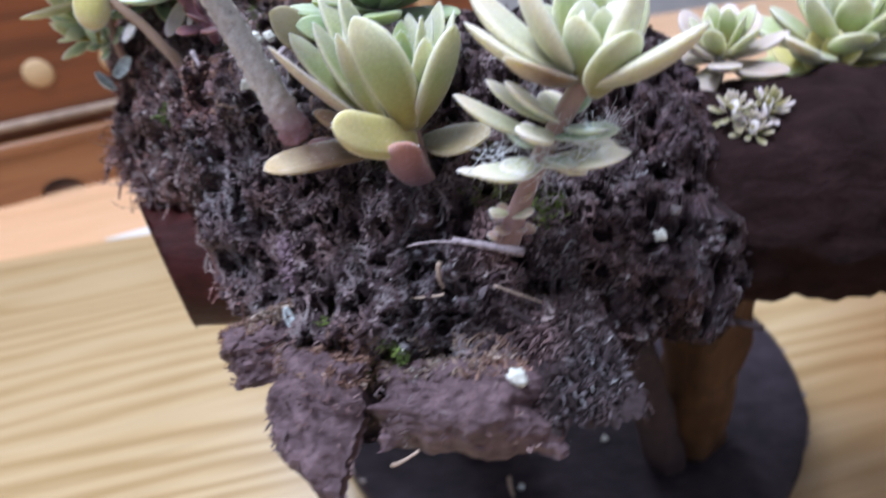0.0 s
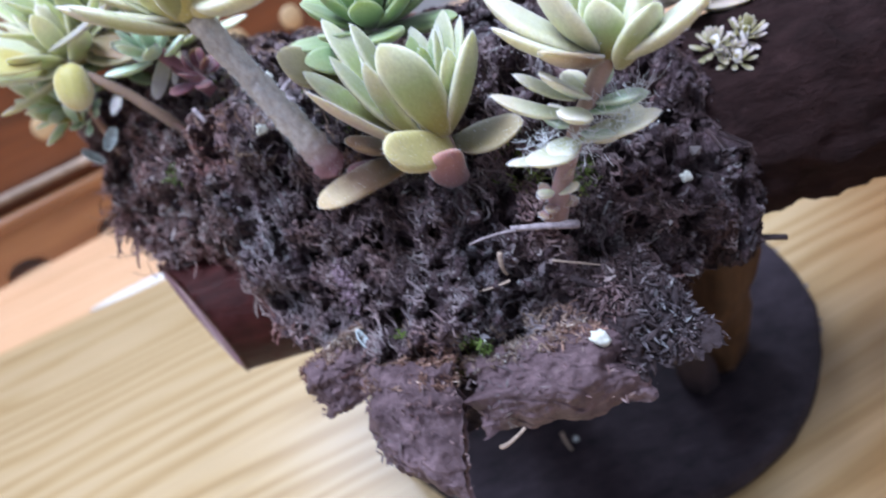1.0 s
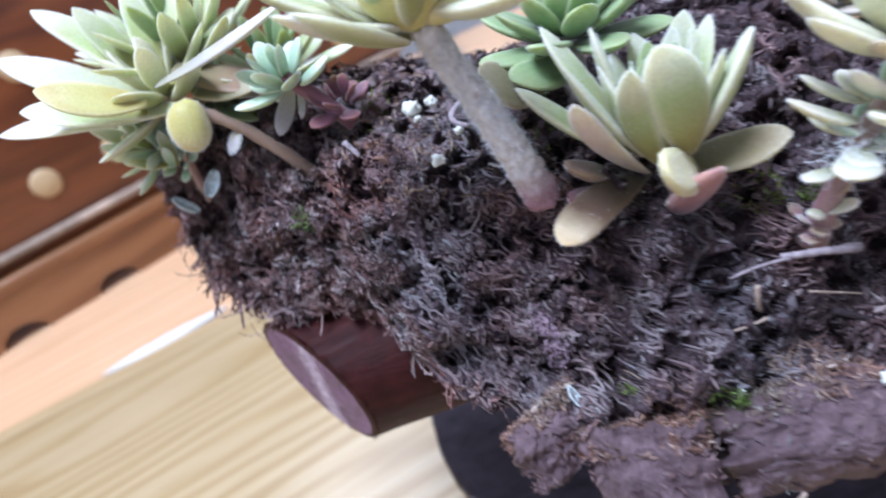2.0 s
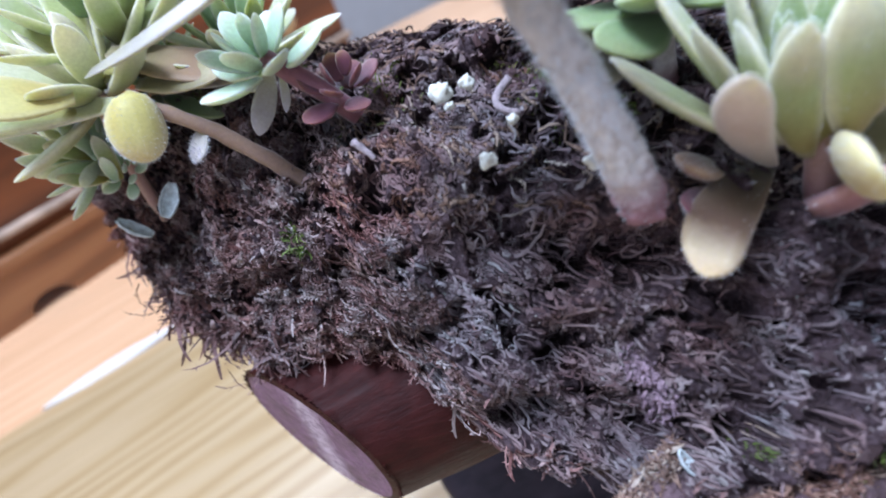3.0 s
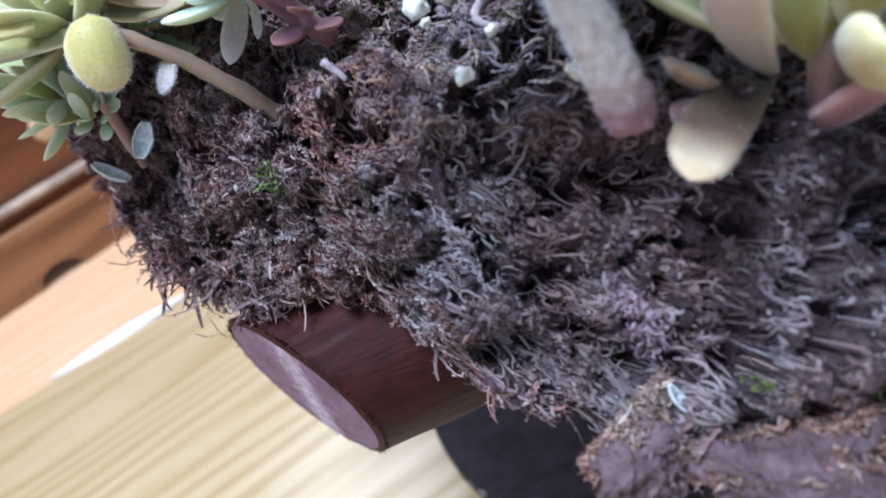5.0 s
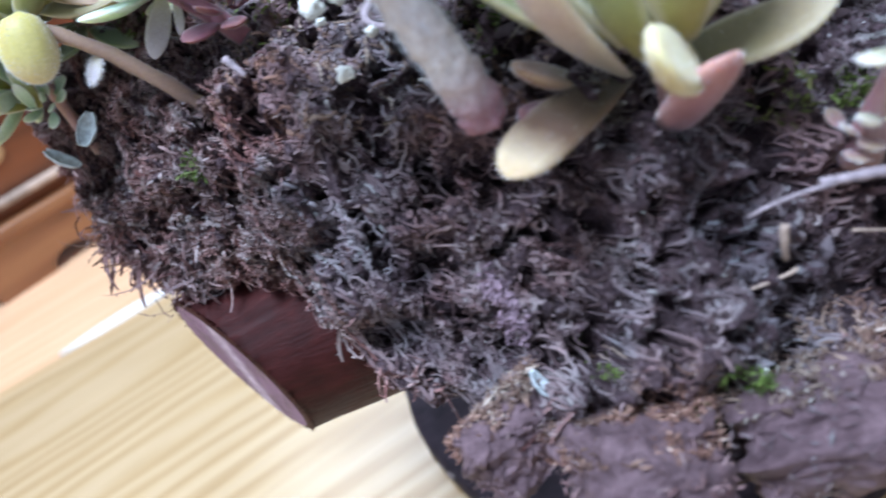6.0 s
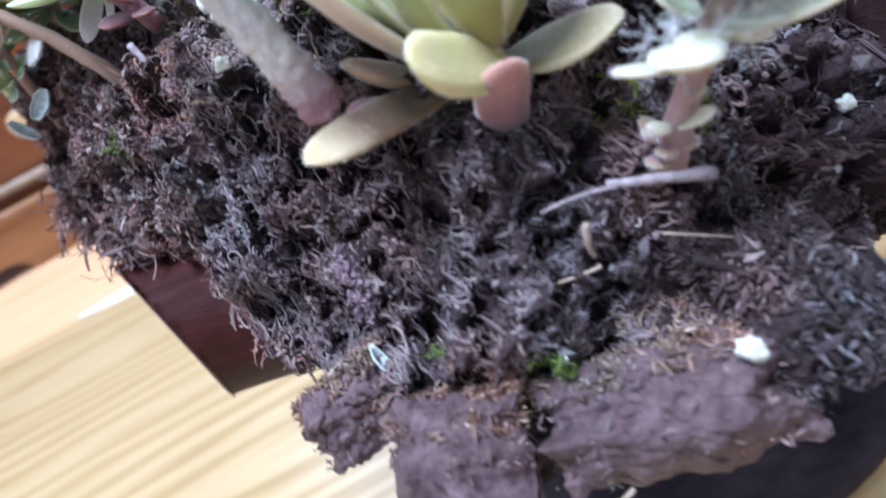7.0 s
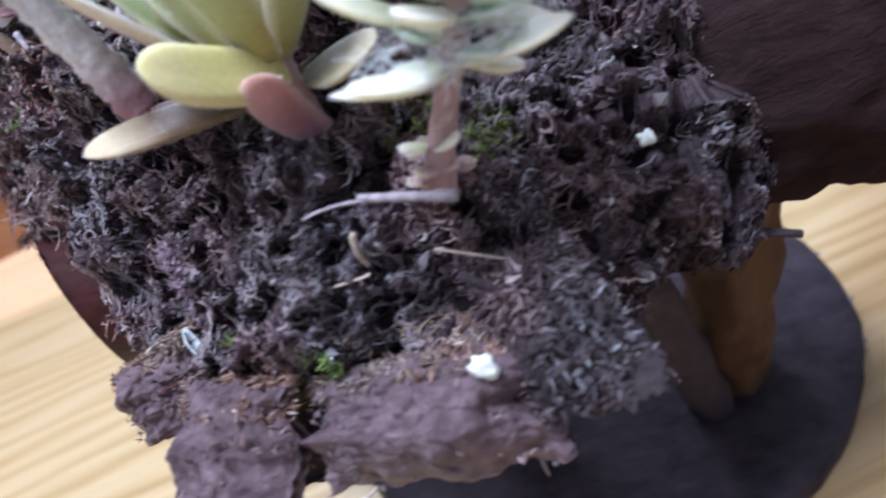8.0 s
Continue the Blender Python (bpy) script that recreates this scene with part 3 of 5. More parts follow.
def post(name, a, b, r0, r1, material, seed, flat=0.8):
    """A rough, somewhat flattened branch piece."""
    pts = [Vector(a).lerp(Vector(b), i / 11) for i in range(12)]
    v, f, uv = tube([p - DISC for p in pts], [r0 + (r1 - r0) * i / 11 for i in range(12)], 28, 0.03, seed)
    for k, p in enumerate(v):
        mid = pts[min(11, k // 28)] - DISC
        v[k] = mid + (p - mid) * (1 + 0.38 * noise.noise(Vector((p.x * 90 + seed, p.y * 90, p.z * 22))) + 0.14 * noise.noise(Vector((p.x * 300, p.y * 300, p.z * 60))))
    return mesh_from(name, v, f, material, uv)


child("post", post("post", (0.095, 0.202, 0.0125), (0.080, 0.170, 0.15), 0.0145, 0.0135, M_POST, 4), planter, "brown wooden post under the log")
child("post", post("post", (0.081, 0.188, 0.0125), (0.047, 0.150, 0.124), 0.0085, 0.0060, M_CONE, 5), planter, "grey weathered root leaning under the log")
child("post", post("post", (-0.005, 0.235, 0.0125), (0.0, 0.172, 0.15), 0.016, 0.014, M_POST, 7), planter)


# ---- moss mass ----
def table_of(x, xs, ys):
    return np.interp(x, xs, ys)


def moss_surface(x, v, lumps=True):
    """The outer face of the moss: x along the log, v from the lower front edge (0) over the top to the back (1)."""
    f = table_of(x, [-0.128, -0.122, -0.116, -0.106, -0.098, -0.082, -0.0735, -0.069, -0.064, -0.050, -0.042, -0.02, 0.008, 0.04, 0.054, 0.062, 0.067, 0.073], [0.125, 0.107, 0.098, 0.083, 0.072, 0.056, 0.049, 0.037, 0.032, 0.0215, 0.0165, 0.0025, 0.0, 0.011, 0.018, 0.026, 0.035, 0.052])
    zb = table_of(x, [-0.128, -0.116, -0.102, -0.084, -0.07, -0.062, -0.05, -0.03, 0.0, 0.03, 0.052, 0.068, 0.09], [0.192, 0.177, 0.1745, 0.180, 0.1775, 0.168, 0.1645, 0.164, 0.165, 0.167, 0.158, 0.163, 0.176])
    lift = table_of(x, [-0.128, -0.1, -0.085, -0.05, -0.02, 0.02, 0.045, 0.060, 0.073], [-0.004, 0.0, 0.004, 0.002, 0.0, -0.004, -0.009, -0.016, -0.030])
    yv = [0.0, 0.05, 0.33, 0.46, 0.56, 0.66, 0.8, 0.9, 1.0]
    y = np.interp(v, yv, [0.032, 0.0, 0.0, 0.0, 0.0, 0.0, 0.0, 0.0, 0.0])
    zlow = np.interp(v, [0, 0.05, 0.33], [-0.003, 0.0, 1.0])
    zf = zb + (0.195 + lift - zb) * np.clip(zlow, -0.1, 1)
    front = 0.1 + 0.6 * (zf - 0.18)
    yy = np.where(v < 0.33, front + y, np.interp(v, [0.33, 0.46, 0.56, 0.66, 0.8, 0.9, 1.0], [0.109, 0.120, 0.138, 0.157, 0.185, 0.205, 0.205]))
    zz = np.where(v < 0.33, zf, lift + np.interp(v, [0.33, 0.46, 0.56, 0.66, 0.8, 0.9, 1.0], [0.195, 0.208, 0.2165, 0.2215, 0.219, 0.2, 0.165]))
    yy = np.minimum(yy + f, 0.232)
    if lumps:
        h = lump(x, yy, zz, lumps is True)
        yy = yy - h * 0.75
        zz = zz + h * 0.5
    return np.stack([x, yy, zz], -1)


def ripple(x, y, z, amp, freq, n, seed):
    s = np.zeros_like(x)
    rng = np.random.RandomState(seed)
    for _ in range(n):
        d = rng.normal(size=3)
        d *= freq / np.linalg.norm(d) * rng.uniform(0.7, 1.3)
        s += amp / np.sqrt(n) * 1.4 * np.sin(d[0] * x + d[1] * y + d[2] * z + rng.uniform(0, 6.3))
    return s


def lump(x, y, z, fine=True):
    """Clumps and hollows of the moss, a few millimetres deep, with some deep holes."""
    s = ripple(x, y, z, 0.0028, 170, 7, 4) + ripple(x, y, z, 0.0022, 420, 8, 5)
    if not fine:  # the level on which loose shoots lie, bridging the seams
        return s + ripple(x, y, z, 0.0006, 900, 9, 6) - hollow(x, y, z) * 0.0045
    s = s + ripple(x, y, z, 0.0014, 900, 9, 6) + ripple(x, y, z, 0.0009, 1900, 9, 7) + ripple(x, y, z, 0.0005, 3800, 10, 8)
    seam = np.exp(-(ripple(x, y, z, 1.0, 300, 7, 21) / 0.16) ** 2) + 0.6 * np.exp(-(ripple(x, y, z, 1.0, 620, 8, 22) / 0.14) ** 2)
    return s - hollow(x, y, z) * 0.0075 - seam * 0.0032


def hollow(x, y, z):
    return np.clip((ripple(x, y, z, 0.7, 950, 9, 11) + ripple(x, y, z, 0.5, 420, 7, 12) - 0.30) / 0.4, 0, 1)


PEAT_END = 0.0705


def moss_base():
    nx, nv = 460, 330
    X, V = np.meshgrid(np.linspace(-0.1275, 0.0725, nx), np.linspace(0, 1, nv), indexing="ij")
    P = moss_surface(X.ravel(), V.ravel()) - np.array(DISC)
    faces = [(i * nv + j, (i + 1) * nv + j, (i + 1) * nv + j + 1, i * nv + j + 1) for i in range(nx - 1) for j in range(nv - 1)]
    return mesh_from("soil", P, faces, M_SOIL)


def from_template(name, vs, fs, material):
    """One joined mesh out of the same few faces repeated; vs holds one array of points for each corner."""
    n, m = len(vs[0]), len(vs)
    allv = np.stack(vs, 1).reshape(-1, 3) - np.array(DISC)
    counts = np.array([len(f) for f in fs])
    flat = np.concatenate([np.array(f) for f in fs])
    loops = (flat[None, :] + (np.arange(n) * m)[:, None]).ravel()
    totals = np.tile(counts, n)
    me = bpy.data.meshes.new(name)
    me.vertices.add(len(allv))
    me.vertices.foreach_set("co", allv.astype(np.float32).ravel())
    me.loops.add(len(loops))
    me.loops.foreach_set("vertex_index", loops.astype(np.int32))
    me.polygons.add(len(totals))
    me.polygons.foreach_set("loop_start", np.concatenate([[0], np.cumsum(totals)[:-1]]).astype(np.int32))
    me.polygons.foreach_set("loop_total", totals.astype(np.int32))
    me.update(calc_edges=True)
    me.materials.append(material)
    return me


def unit(a):
    return a / (np.linalg.norm(a, axis=1, keepdims=True) + 1e-12)


def draped(name, n, material, x0, x1, v0, v1, lmin, lmax, width, seed, keep, height=0.0008, tip=0.0, leaf=0.0, steps=6, swirl=1.0, wander=0.6, bare=0.8, spread=2.2):
    """Matted shoots that lie along the moss surface, combed downwards in swirls; leaf gives them pinnate side leaves."""
    rng = np.random.RandomState(seed)
    x, v = rng.uniform(x0, x1, n), rng.uniform(v0, v1, n)
    ok = keep(x, v, rng)
    x, v = x[ok], v[ok]
    q = moss_surface(x, v, False)
    clump = np.clip(0.46 + 0.8 * ripple(q[:, 0], q[:, 1], q[:, 2], 1.0, 1000, 9, 31), 0.06, 1)
    ok = (rng.random_sample(len(x)) > bare * hollow(q[:, 0], q[:, 1], q[:, 2])) & (rng.random_sample(len(x)) < clump)
    x, v = x[ok], v[ok]
    n = len(x)
    e = 6e-4
    nrm = unit(np.cross(moss_surface(x + e, v, False) - moss_surface(x - e, v, False), moss_surface(x, np.clip(v + 0.01, 0, 1), False) - moss_surface(x, np.clip(v - 0.01, 0, 1), False)))
    th = -1.57 + swirl * (1.1 * np.sin(x * 95 + v * 9) + 0.8 * np.sin(x * 230 - v * 31 + 1.7)) + rng.normal(size=n) * spread
    turn = rng.normal(size=n) * wander
    ln = rng.uniform(lmin, lmax, n) * (0.6 + 0.7 * rng.random_sample(n) ** 2)
    lift = height * rng.uniform(0.2, 1.6, n)
    rise = tip * rng.uniform(0.0, 1.0, n) ** 2
    pts = []
    cx, cv = x.copy(), v.copy()
    for k in range(steps + 1):
        s = k / steps
        h = lift * (np.sin(np.pi * min(1, 0.15 + s * 0.85)) + 0.15) + rise * s * s - 0.0003
        pts.append(moss_surface(cx, np.clip(cv, 0.0, 1), "smooth") + nrm * h[:, None])
        cx = cx + np.cos(th) * ln / steps
        cv = cv + np.sin(th) * ln / steps / 0.12
        th = th + turn + rng.normal(size=n) * wander * 0.5
    w = width * rng.uniform(0.6, 1.4, n)[:, None]
    vs, fs = [], []
    for k, p in enumerate(pts):
        d = unit(pts[min(k + 1, steps)] - pts[max(k - 1, 0)])
        side = unit(np.cross(d, nrm))
        up = np.cross(side, d)
        f = (0.75, 1.0)[min(k, 1)] * (1 - 0.75 * (k / steps) ** 3)
        vs += [p - side * w * f, p + up * w * f * 0.9, p + side * w * f]
        if k:
            a, b = 3 * k - 3, 3 * k
            fs += [(a, a + 1, b + 1, b), (a + 1, a + 2, b + 2, b + 1)]
    if leaf:
        for k in range(steps):
            d = unit(pts[k + 1] - pts[k])
            side = unit(np.cross(d, nrm))
            for half in (0, 1):
                base = pts[k] if not half else (pts[k] + pts[k + 1]) / 2
                for sg in (-1, 1):
                    ll = leaf * (1.0 - 0.55 * k / steps) * rng.uniform(0.6, 1.3, n)[:, None]
                    o = len(vs)
                    vs.append(base + side * sg * ll + d * ll * 0.75 + nrm * ll * rng.uniform(-0.1, 0.5, n)[:, None])
                    c = 3 * k + (0 if sg < 0 else 2)
                    if half:
                        fs.append((c + 3, 3 * k + 1, o) if sg < 0 else (3 * k + 1, c + 3, o))
                    else:
                        fs.append((c, 3 * k + 1, o) if sg < 0 else (3 * k + 1, c, o))
    return from_template(name, vs, fs, material)


def strands(name, n, material, x0, x1, v0, v1, lmin, lmax, width, seed, leaflets=True, droop=0.5, keep=None, out=0.35, sink=0.0008, curl=2.6):
    """Many small curled fibres with tiny side leaflets, rooted on the moss surface; one joined mesh."""
    rng = np.random.RandomState(seed)
    x = rng.uniform(x0, x1, n)
    v = rng.uniform(v0, v1, n)
    if keep is not None:
        ok = keep(x, v, rng)
        x, v = x[ok], v[ok]
        n = len(x)
    e = 6e-4
    p = moss_surface(x, v)
    flat0 = moss_surface(x, v, False)
    ok = rng.random_sample(n) > 0.85 * hollow(flat0[:, 0], flat0[:, 1], flat0[:, 2])
    x, v, p = x[ok], v[ok], p[ok]
    n = len(x)
    tx = moss_surface(x + e, v, False) - moss_surface(x - e, v, False)
    tv = moss_surface(x, np.clip(v + 0.01, 0, 1), False) - moss_surface(x, np.clip(v - 0.01, 0, 1), False)
    nrm = np.cross(tx, tv)
    nrm /= np.linalg.norm(nrm, axis=1, keepdims=True) + 1e-12
    # neighbouring fibres lie in a common direction
    q = np.stack([np.sin(x * 140 + 3 * np.sin(v * 17)), np.sin(v * 31 + x * 90 + 1), np.cos(x * 110 - v * 23)], -1)
    d0 = unit(nrm * out + 0.55 * q + rng.normal(size=(n, 3)) * 0.6 + np.array([0, 0, -0.25 * droop]))
    bend = unit(rng.normal(size=(n, 3)) + nrm * 0.3 + np.array([0, 0, -droop]))
    ln = rng.uniform(lmin, lmax, n)[:, None] * (0.6 + 0.8 * rng.random_sample((n, 1)) ** 2)
    w = (width * rng.uniform(0.6, 1.5, n))[:, None]
    side = unit(np.cross(d0, rng.normal(size=(n, 3))))
    base = p - nrm * sink
    bend = unit(bend - d0 * np.sum(bend * d0, 1, keepdims=True))
    k = rng.uniform(0.6, curl, (n, 1))
    arc = lambda s: base + ln * (d0 * np.sin(k * s) + bend * (1 - np.cos(k * s))) / k
    pts = [arc(s) for s in (0.0, 0.3, 0.6, 0.85, 1.0)]
    wid = (0.8, 1.0, 0.95, 0.75, 0.35)
    vs = []
    for c, f in zip(pts, wid):
        vs += [c - side * w * f, c + side * w * f + nrm * w * 0.5]
    fs = [(0, 1, 3, 2), (2, 3, 5, 4), (4, 5, 7, 6), (6, 7, 9, 8)]
    if leaflets:
        fwd = unit(pts[2] - pts[0])
        up2 = np.cross(fwd, side)
        for s, sg in ((0.25, 1), (0.25, -1), (0.5, 1), (0.5, -1), (0.78, 1), (0.78, -1)):
            c = arc(s)
            ll = np.minimum(ln * 0.21, 0.0010) * (1.1 - 0.5 * s)
            o = len(vs)
            vs += [c - fwd * w * 0.8, c + fwd * w * 1.0, c + side * sg * ll + fwd * ll * 0.7 + up2 * ll * 0.25]
            fs.append((o, o + 1, o + 2))
    return from_template(name, vs, fs, material)


child("soil", moss_base(), planter, "dark crumbly soil under the moss")
# beyond x = -0.05 dark fibres replace moss to darken that side
mat_zone = lambda x, v, rng: (x > -0.071 + 0.003 * np.sin(v * 50)) & (x < 0.026 + 0.012 * np.sin(v * 40)) & (rng.random_sample(len(x)) > 0.6 * np.clip((x + 0.050) / 0.02, 0, 1))
feather_zone = lambda x, v, rng: x < -0.066 + 0.003 * np.sin(v * 50)
peaty = lambda x, v, rng: (x > 0.018 + 0.012 * np.sin(v * 40)) | (rng.random_sample(len(x)) < 0.85 * np.clip((x + 0.050) / 0.02, 0, 1))


def stuff(name, label, *args, **more):
    return tagged(child(name, strands(name, *args, **more), planter, label), kind="stuff")


def crumbs(name, n, material, x0, x1, v0, v1, rmin, rmax, seed, keep):
    """Small angular crumbs of soil and broken moss pressed into the surface; one joined mesh."""
    rng = np.random.RandomState(seed)
    x, v = rng.uniform(x0, x1, n), rng.uniform(v0, v1, n)
    flat0 = moss_surface(x, v, False)
    ok = keep(x, v, rng) & (rng.random_sample(n) > 0.9 * hollow(flat0[:, 0], flat0[:, 1], flat0[:, 2]))
    x, v = x[ok], v[ok]
    n = len(x)
    p = moss_surface(x, v) - np.array(DISC)
    r = rng.uniform(rmin, rmax, n)[:, None] * (0.6 + 0.9 * rng.random_sample((n, 1)) ** 3)
    a = rng.normal(size=(n, 3))
    a /= np.linalg.norm(a, axis=1, keepdims=True)
    b = np.cross(a, rng.normal(size=(n, 3)))
    b /= np.linalg.norm(b, axis=1, keepdims=True)
    c = np.cross(a, b)
    vs = []
    for d, s in ((a, 1.7), (b, 1.0), (-a, 1.7), (-b, 1.0), (c, 0.7), (-c, 0.7)):
        vs.append(p + d * r * s * rng.uniform(0.6, 1.3, (n, 1)) + rng.normal(size=(n, 3)) * r * 0.25)
    tris = np.array([(0, 1, 4), (1, 2, 4), (2, 3, 4), (3, 0, 4), (1, 0, 5), (2, 1, 5), (3, 2, 5), (0, 3, 5)])
    allv = np.stack(vs, 1).reshape(-1, 3)
    faces = (tris[None] + (np.arange(n) * 6)[:, None, None]).reshape(-1, 3)
    me = bpy.data.meshes.new(name)
    me.from_pydata(allv.tolist(), [], faces.tolist())
    me.materials.append(material)
    return me


def mats(name, label, *args, **more):
    return tagged(child(name, draped(name, *args, **more), planter, label), kind="stuff")


mats("moss", "matted dry greyish purple moss fibres", 20000, M_MOSS, -0.075, 0.036, 0.01, 0.72, 0.0026, 0.0058, 0.00027, 1, keep=mat_zone, height=0.0007, tip=0.0008, bare=0.95)
mats("moss", "dry leafy moss shoots", 9000, M_MOSS, -0.075, 0.036, 0.01, 0.72, 0.0030, 0.0060, 0.00024, 21, keep=mat_zone, height=0.0009, tip=0.0012, leaf=0.0006, wander=0.7, bare=0.95)
stuff("moss", "short broken moss tips", 9000, M_MOSS, -0.075, 0.036, 0.01, 0.72, 0.0014, 0.0030, 0.00022, 22, keep=mat_zone, leaflets=False, out=0.25, droop=1.0, curl=5.0)
tagged(child("moss_litter", crumbs("moss_litter", 7000, M_MOSS, -0.075, 0.036, 0.01, 0.74, 0.00025, 0.0006, 12, mat_zone), planter, "crumbled dry moss and soil"), kind="stuff")
mats("feather_moss", "reddish brown curled feather moss", 8000, M_FEATHER, -0.1275, -0.062, 0.01, 0.74, 0.0045, 0.0085, 0.00024, 13, keep=feather_zone, height=0.0014, tip=0.0028, leaf=0.0009, steps=8, wander=0.55)
stuff("feather_moss", "short upright feather moss", 6000, M_FEATHER, -0.1275, -0.062, 0.01, 0.74, 0.0026, 0.0046, 0.00020, 16, keep=feather_zone, out=0.35, droop=0.9, curl=4.6)
mats("peat", "dark fibrous peat", 15000, M_PEAT, -0.050, PEAT_END, 0.01, 0.78, 0.0030, 0.0070, 0.00022, 2, keep=peaty, height=0.0006, tip=0.0010, wander=0.7, bare=0.95)
stuff("peat", "loose dark peat fibres", 7000, M_PEAT, -0.050, PEAT_END, 0.01, 0.78, 0.0014, 0.0030, 0.00018, 27, leaflets=False, keep=peaty, out=0.2, curl=5.0)
tagged(child("peat_litter", crumbs("peat_litter", 8000, M_PEAT, -0.050, PEAT_END, 0.01, 0.78, 0.0004, 0.0009, 14, peaty), planter, "crumbled dark peat"), kind="stuff")
on_top = lambda x, v, rng: rng.random_sample(len(x)) < 0.75
mats("dry_litter", "tan and olive dry moss litter among the plants", 2600, M_RUST, -0.085, 0.0, 0.42, 0.80, 0.0025, 0.0060, 0.00026, 51, keep=on_top, height=0.0010, tip=0.0015, leaf=0.0005)
mats("dry_litter", "rusty brown moss litter above the bark", 1500, M_RUST, -0.034, 0.016, 0.015, 0.13, 0.0020, 0.0045, 0.00021, 52, keep=on_top, height=0.0009, tip=0.0012)
tagged(child("pale_crumb", crumbs("pale_crumb", 150, M_WHITE, -0.10, 0.045, 0.02, 0.7, 0.00012, 0.00032, 53, on_top), planter, "tiny white specks in the moss"), kind="stuff")
fringe = lambda x, v, rng: rng.random_sample(len(x)) < np.where(x < -0.078, 1.0, 0.5)
stuff("moss_fringe", "loose hanging moss tips", 3200, M_FEATHER, -0.127, 0.03, 0.02, 0.08, 0.003, 0.007, 0.00024, 3, droop=1.0, keep=fringe, out=0.5, curl=5.0)
stuff("moss_fringe", "curled moss tips hanging over the cut log", 700, M_FEATHER, -0.127, -0.090, 0.02, 0.10, 0.005, 0.010, 0.00034, 31, droop=0.9, out=0.5, curl=4.6)
stuff("moss_fringe", "long curled moss tendrils hanging free", 150, M_FEATHER, -0.127, -0.098, 0.015, 0.12, 0.009, 0.015, 0.00030, 35, droop=1.2, out=0.9, curl=3.4)
stuff("moss_fringe", "long hooked moss tips at the end of the log", 260, M_FEATHER, -0.127, -0.104, 0.02, 0.20, 0.006, 0.011, 0.00034, 33, droop=1.0, out=0.6, curl=4.4)
for gx, gv, gr in ((-0.082, 0.36, 0.0030), (-0.024, 0.06, 0.0042), (-0.033, 0.13, 0.0022), (-0.018, 0.10, 0.0032), (-0.06, 0.62, 0.012), (-0.03, 0.56, 0.010), (0.004, 0.40, 0.007), (-0.085, 0.62, 0.008), (0.016, 0.34, 0.004)):
    disc_of = lambda x, v, rng, a=gx, b=gv, r=gr: ((x - a) / r) ** 2 + ((v - b) * 0.12 / r) ** 2 < rng.random_sample(len(x)) ** 0.5
    stuff("green_moss", "patch of fresh green moss", int(200 + 70000 * gr), M_GREEN, gx - gr, gx + gr, max(0.01, gv - gr * 8.5), gv + gr * 8.5, 0.0012, 0.0028, 0.00013, 60 + int(gv * 100), keep=disc_of, sink=-0.0004, out=0.6)


tuft = lambda x, v, rng: ((x + 0.0412) / 0.0022) ** 2 + ((v - 0.2) / 0.055) ** 2 < 0.4 + 0.6 * rng.random_sample(len(x))
stuff("moss_tuft", "pale purple tuft of dry moss", 900, M_PURPLE, -0.0436, -0.0388, 0.13, 0.27, 0.0010, 0.0022, 0.00026, 77, keep=tuft, sink=-0.0008, out=0.5, curl=4.5)


